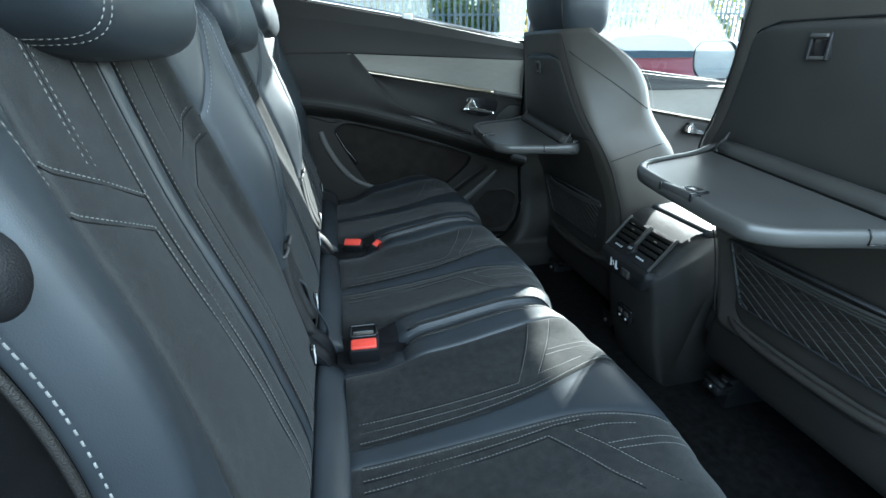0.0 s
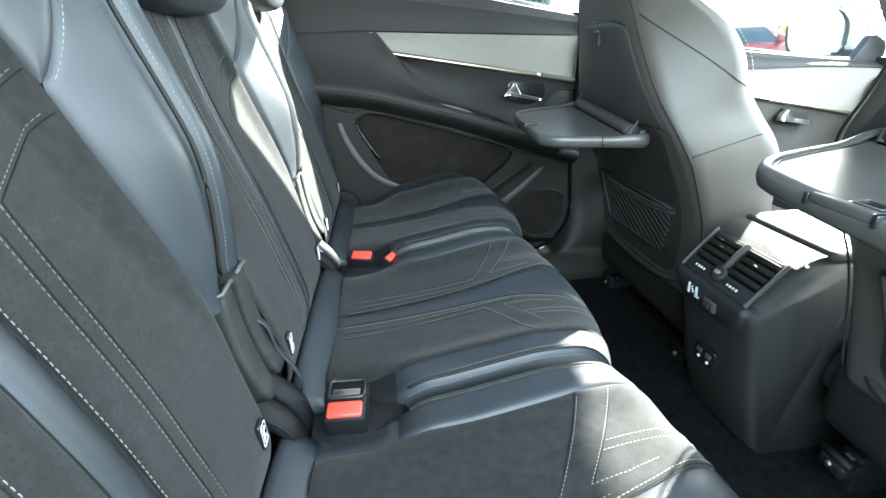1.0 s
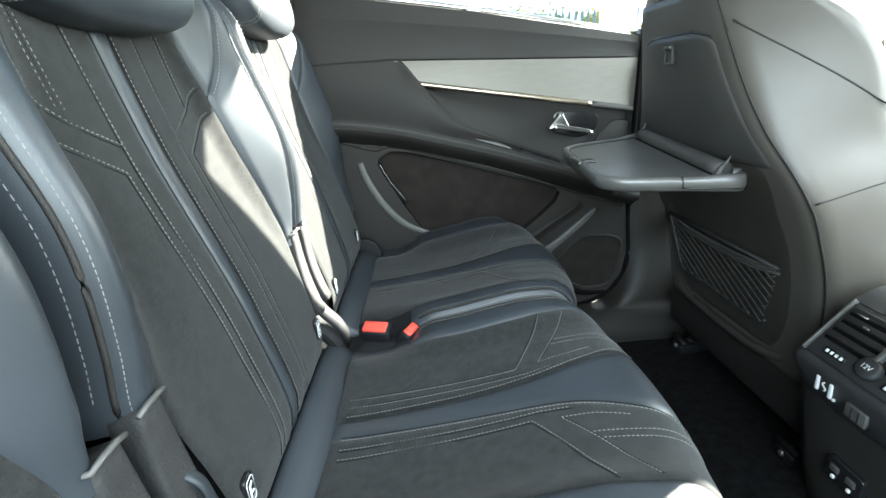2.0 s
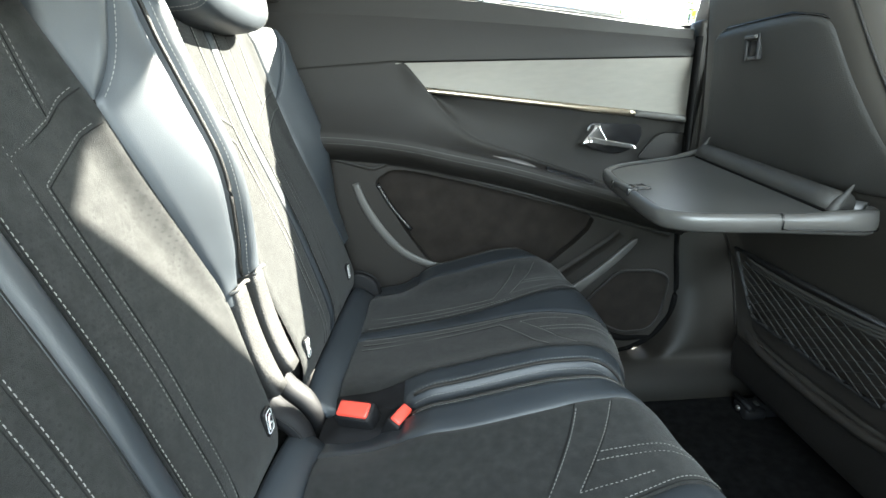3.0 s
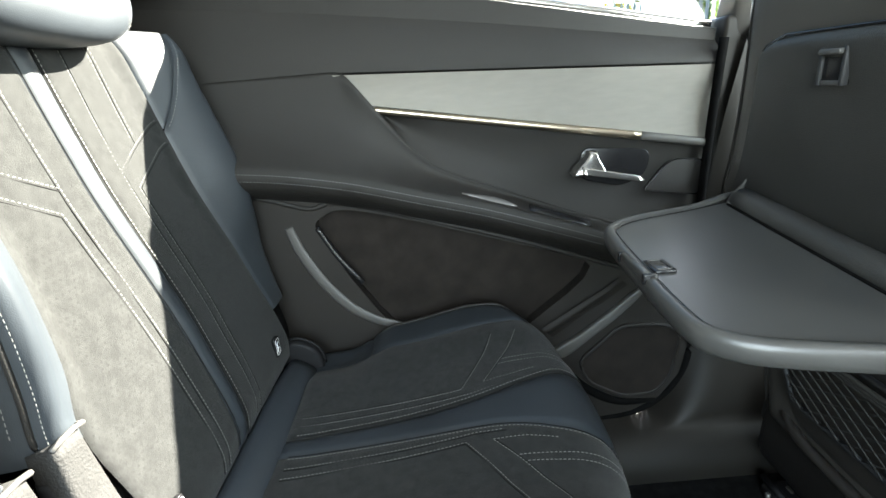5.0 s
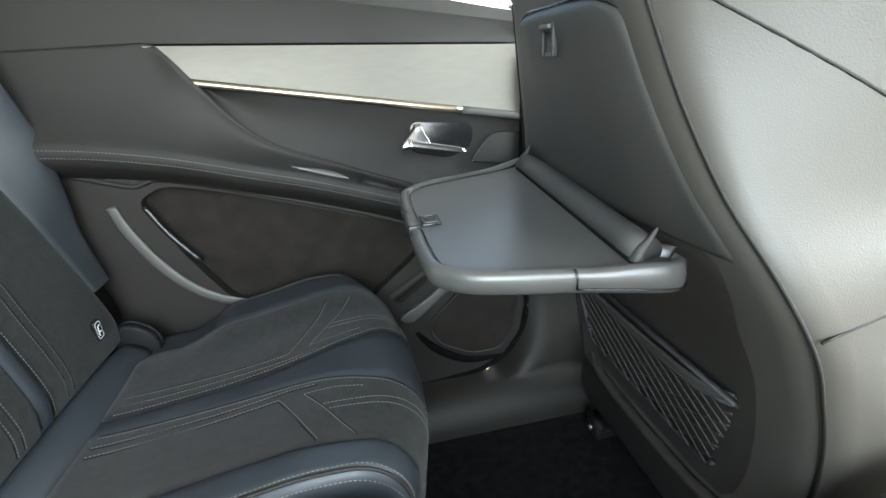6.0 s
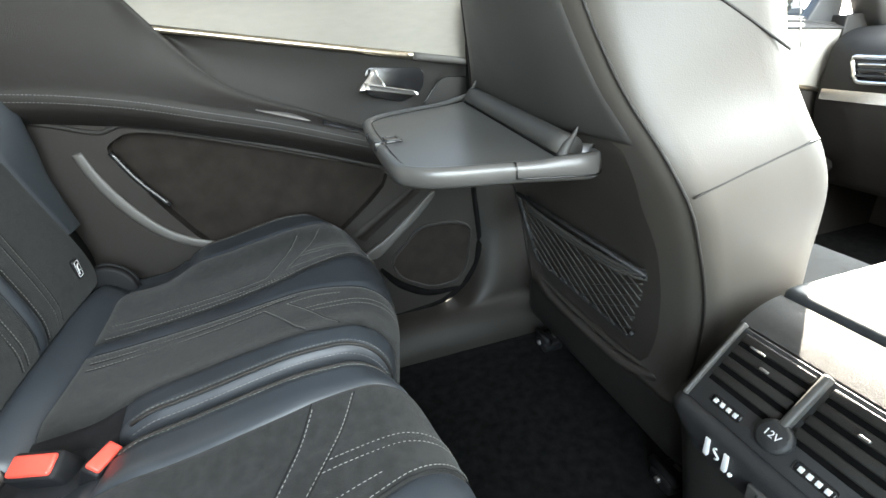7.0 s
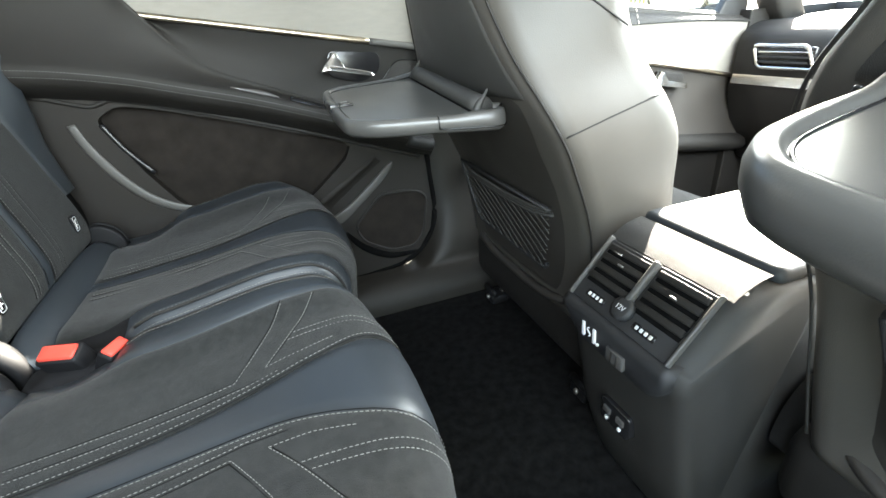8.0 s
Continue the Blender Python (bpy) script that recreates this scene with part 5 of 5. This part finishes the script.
part("heater_mark", block(0.6215, 0.6250, YC + 0.012, YC + 0.0155, 0.366, 0.3695, 0.001), WHITE_MARK, lp)
switch = part("switch", block(0.6200, 0.6260, YC - 0.032, YC - 0.004, 0.362, 0.380, 0.0015), PLASTIC_GREY, lp)
for k in range(2):
    part("switch_rib", block(0.6190, 0.6215, YC - 0.024 + 0.009 * k, YC - 0.022 + 0.009 * k, 0.364, 0.378, 0.0006), PLASTIC_SOFT, switch)
ub = part("port_plate", prism(rounded([(YC - 0.026, 0.236), (YC + 0.026, 0.236), (YC + 0.026, 0.272), (YC - 0.026, 0.272)], 0.006), "x", 0.648, 0.672, 0.002), PLASTIC_GLOSS, con, "black plate with two charging ports")
for dy in (-0.012, 0.012):
    part("port", block(0.6455, 0.650, YC + dy - 0.0065, YC + dy + 0.0065, 0.253, 0.262, 0.001), PLASTIC_GREY, ub)
    part("port_mark", block(0.6455, 0.650, YC + dy - 0.0025, YC + dy + 0.0025, 0.242, 0.247, 0.001), WHITE_MARK, ub)

# ---- outside: yard, fence, parked cars, trees ----
bm = grid(lambda u, v: Vector((u, v, -0.38)), [-400, -60, -20, -5, 5, 20, 60, 400], [-400, -60, -20, -5, 5, 20, 60, 400])
structure("ground", bm, ASPHALT, "grey asphalt of the car park", "ground")
fence = thing("palisade_fence", (2.0, 11.5, -0.38), "tall galvanised steel palisade fence", "fence")
pale = prism([(0, -0.33), (0.065, -0.33), (0.065, 1.95), (0.0325, 2.05), (0, 1.95)], "y", 11.5, 11.512)
me = None
for k in range(150):
    if me is None:
        o = part("pale", pale, FENCE_STEEL, fence, smooth=False)
        me = o.data
        base = o.location.copy()
        o.location.x = base.x - 8
    else:
        o = new("pale", me)
        o.parent = fence
        o.location = base + Vector((-8 + 0.14 * k, 0, 0))
for z in (0.15, 1.5):
    part("rail", block(-8.2, 13.2, 11.515, 11.56, z, z + 0.05, 0.004), FENCE_STEEL, fence)


def parked_car(x, y, material, label):
    e = thing("parked_car", (x, y, -0.38), label, "car", "cars in the yard")
    side = [(-2.05, 0.25), (2.05, 0.25), (2.12, 0.55), (2.0, 0.78), (1.15, 0.92), (0.45, 1.38), (-0.2, 1.46), (-1.2, 1.42), (-1.95, 1.02), (-2.12, 0.75)]
    secs = []
    lo = rounded(side, 0.12, 4)
    for t in lin(-1, 1, 9):
        secs.append([Vector((x + px * (1 - 0.03 * t**4), y + 0.88 * t * (1 - 0.26 * max(0.0, pz - 0.88)), -0.38 + pz)) for px, pz in lo])
    body = part("body", loft(secs), material, e)
    glassp = rounded([(-1.55, 0.98), (0.80, 0.96), (0.36, 1.31), (-0.2, 1.38), (-1.1, 1.34)], 0.05)
    for end, (xa, za), (xb, zb) in (("rear_window", (-1.93, 1.06), (-1.32, 1.38)), ("windscreen", (1.10, 0.97), (0.54, 1.34))):
        nx, nz = (zb - za) * (1 if xa > 0 else -1), abs(xb - xa)
        k = 0.016 / math.hypot(nx, nz)
        quad = [(xa, za, -0.70), (xb, zb, -0.60), (xb, zb, 0.60), (xa, za, 0.70)]
        part(end, loft([[Vector((x + px + nx * k * f, y + py, -0.38 + pz + nz * k * f)) for px, pz, py in quad] for f in (-1, 1)]), CAR_GLASS, e, smooth=False)
    for s in (-1, 1):
        bm = bmesh.new()
        vs = [bm.verts.new((x + px, y + s * (0.893 - 0.2288 * (pz - 0.88)), -0.38 + pz)) for px, pz in glassp]
        bm.faces.new(vs)
        bmesh.ops.solidify(bm, geom=bm.faces[:], thickness=0.01)
        part("side_window", bm, CAR_GLASS, e, smooth=False)
        part("door_mirror", block(x + 0.72, x + 0.86, y + s * 0.86 - 0.09, y + s * 0.86 + 0.09, 0.58, 0.70, 0.03, 3), material, e)
        for wx in (-1.3, 1.32):
            w = part("wheel", tube([(x + wx, y + s * 0.70, -0.05), (x + wx, y + s * 0.90, -0.05)], 0.325, 28), RUBBER, e, smooth=False)
            part("rim", tube([(x + wx, y + s * 0.88, -0.05), (x + wx, y + s * 0.905, -0.05)], 0.21, 20), CHROME, w, smooth=False)
    return e


parked_car(2.95, 9.1, WHITE_PAINT, "white hatchback parked along the fence").rotation_euler = (0, 0, radians(90))
parked_car(6.3, 9.15, RED_PAINT, "red hatchback parked in the yard")


def tree(x, y, h, seed, leafmat, label):
    rnd = random.Random(seed)
    e = thing("tree", (x, y, -0.38), label, "tree", "trees behind the fence")
    trunk = [(x + 0.1 * math.sin(k), y, -0.38 + h * 0.55 * k / 6) for k in range(7)]
    bm = tube(trunk, lambda t: 0.13 - 0.08 * t, 8)
    for k in range(7):
        a = rnd.uniform(0, 6.28)
        b = Vector(trunk[2 + k % 5])
        tube([b, b + Vector((math.cos(a) * 0.5, math.sin(a) * 0.5, 0.5)), b + Vector((math.cos(a) * 1.0, math.sin(a) * 1.0, 1.2))], lambda t: 0.05 - 0.04 * t, 6, bm)
    part("trunk", bm, BARK, e)
    bm = bmesh.new()
    clumps = [(rnd.gauss(0, 0.75), rnd.gauss(0, 0.6), rnd.uniform(0.25, 1.0)) for _ in range(60)]
    for cx, cy, cz in clumps:
        for _ in range(80):
            p = Vector((x + cx + rnd.gauss(0, 0.22), y + cy + rnd.gauss(0, 0.22), -0.38 + h * cz + rnd.gauss(0, 0.2)))
            d = Vector((rnd.gauss(0, 1), rnd.gauss(0, 1), rnd.gauss(0, 1))).normalized()
            w = d.orthogonal().normalized()
            s = rnd.uniform(0.06, 0.12)
            bm.faces.new([bm.verts.new(q) for q in (p - d * s, p + w * s * 0.5, p + d * s, p - w * s * 0.5)])
    part("crown", bm, leafmat, e, kind="stuff")
    return e


for k in range(9):
    tree(-5 + k * 2.1, 13.2 + 0.5 * (k % 3), 2.3 + 0.15 * (k % 4), 11 + k, LEAF_YELLOW if k % 2 else LEAF_GREEN, "tree with yellowing leaves" if k % 2 else "green tree behind the steel fence")
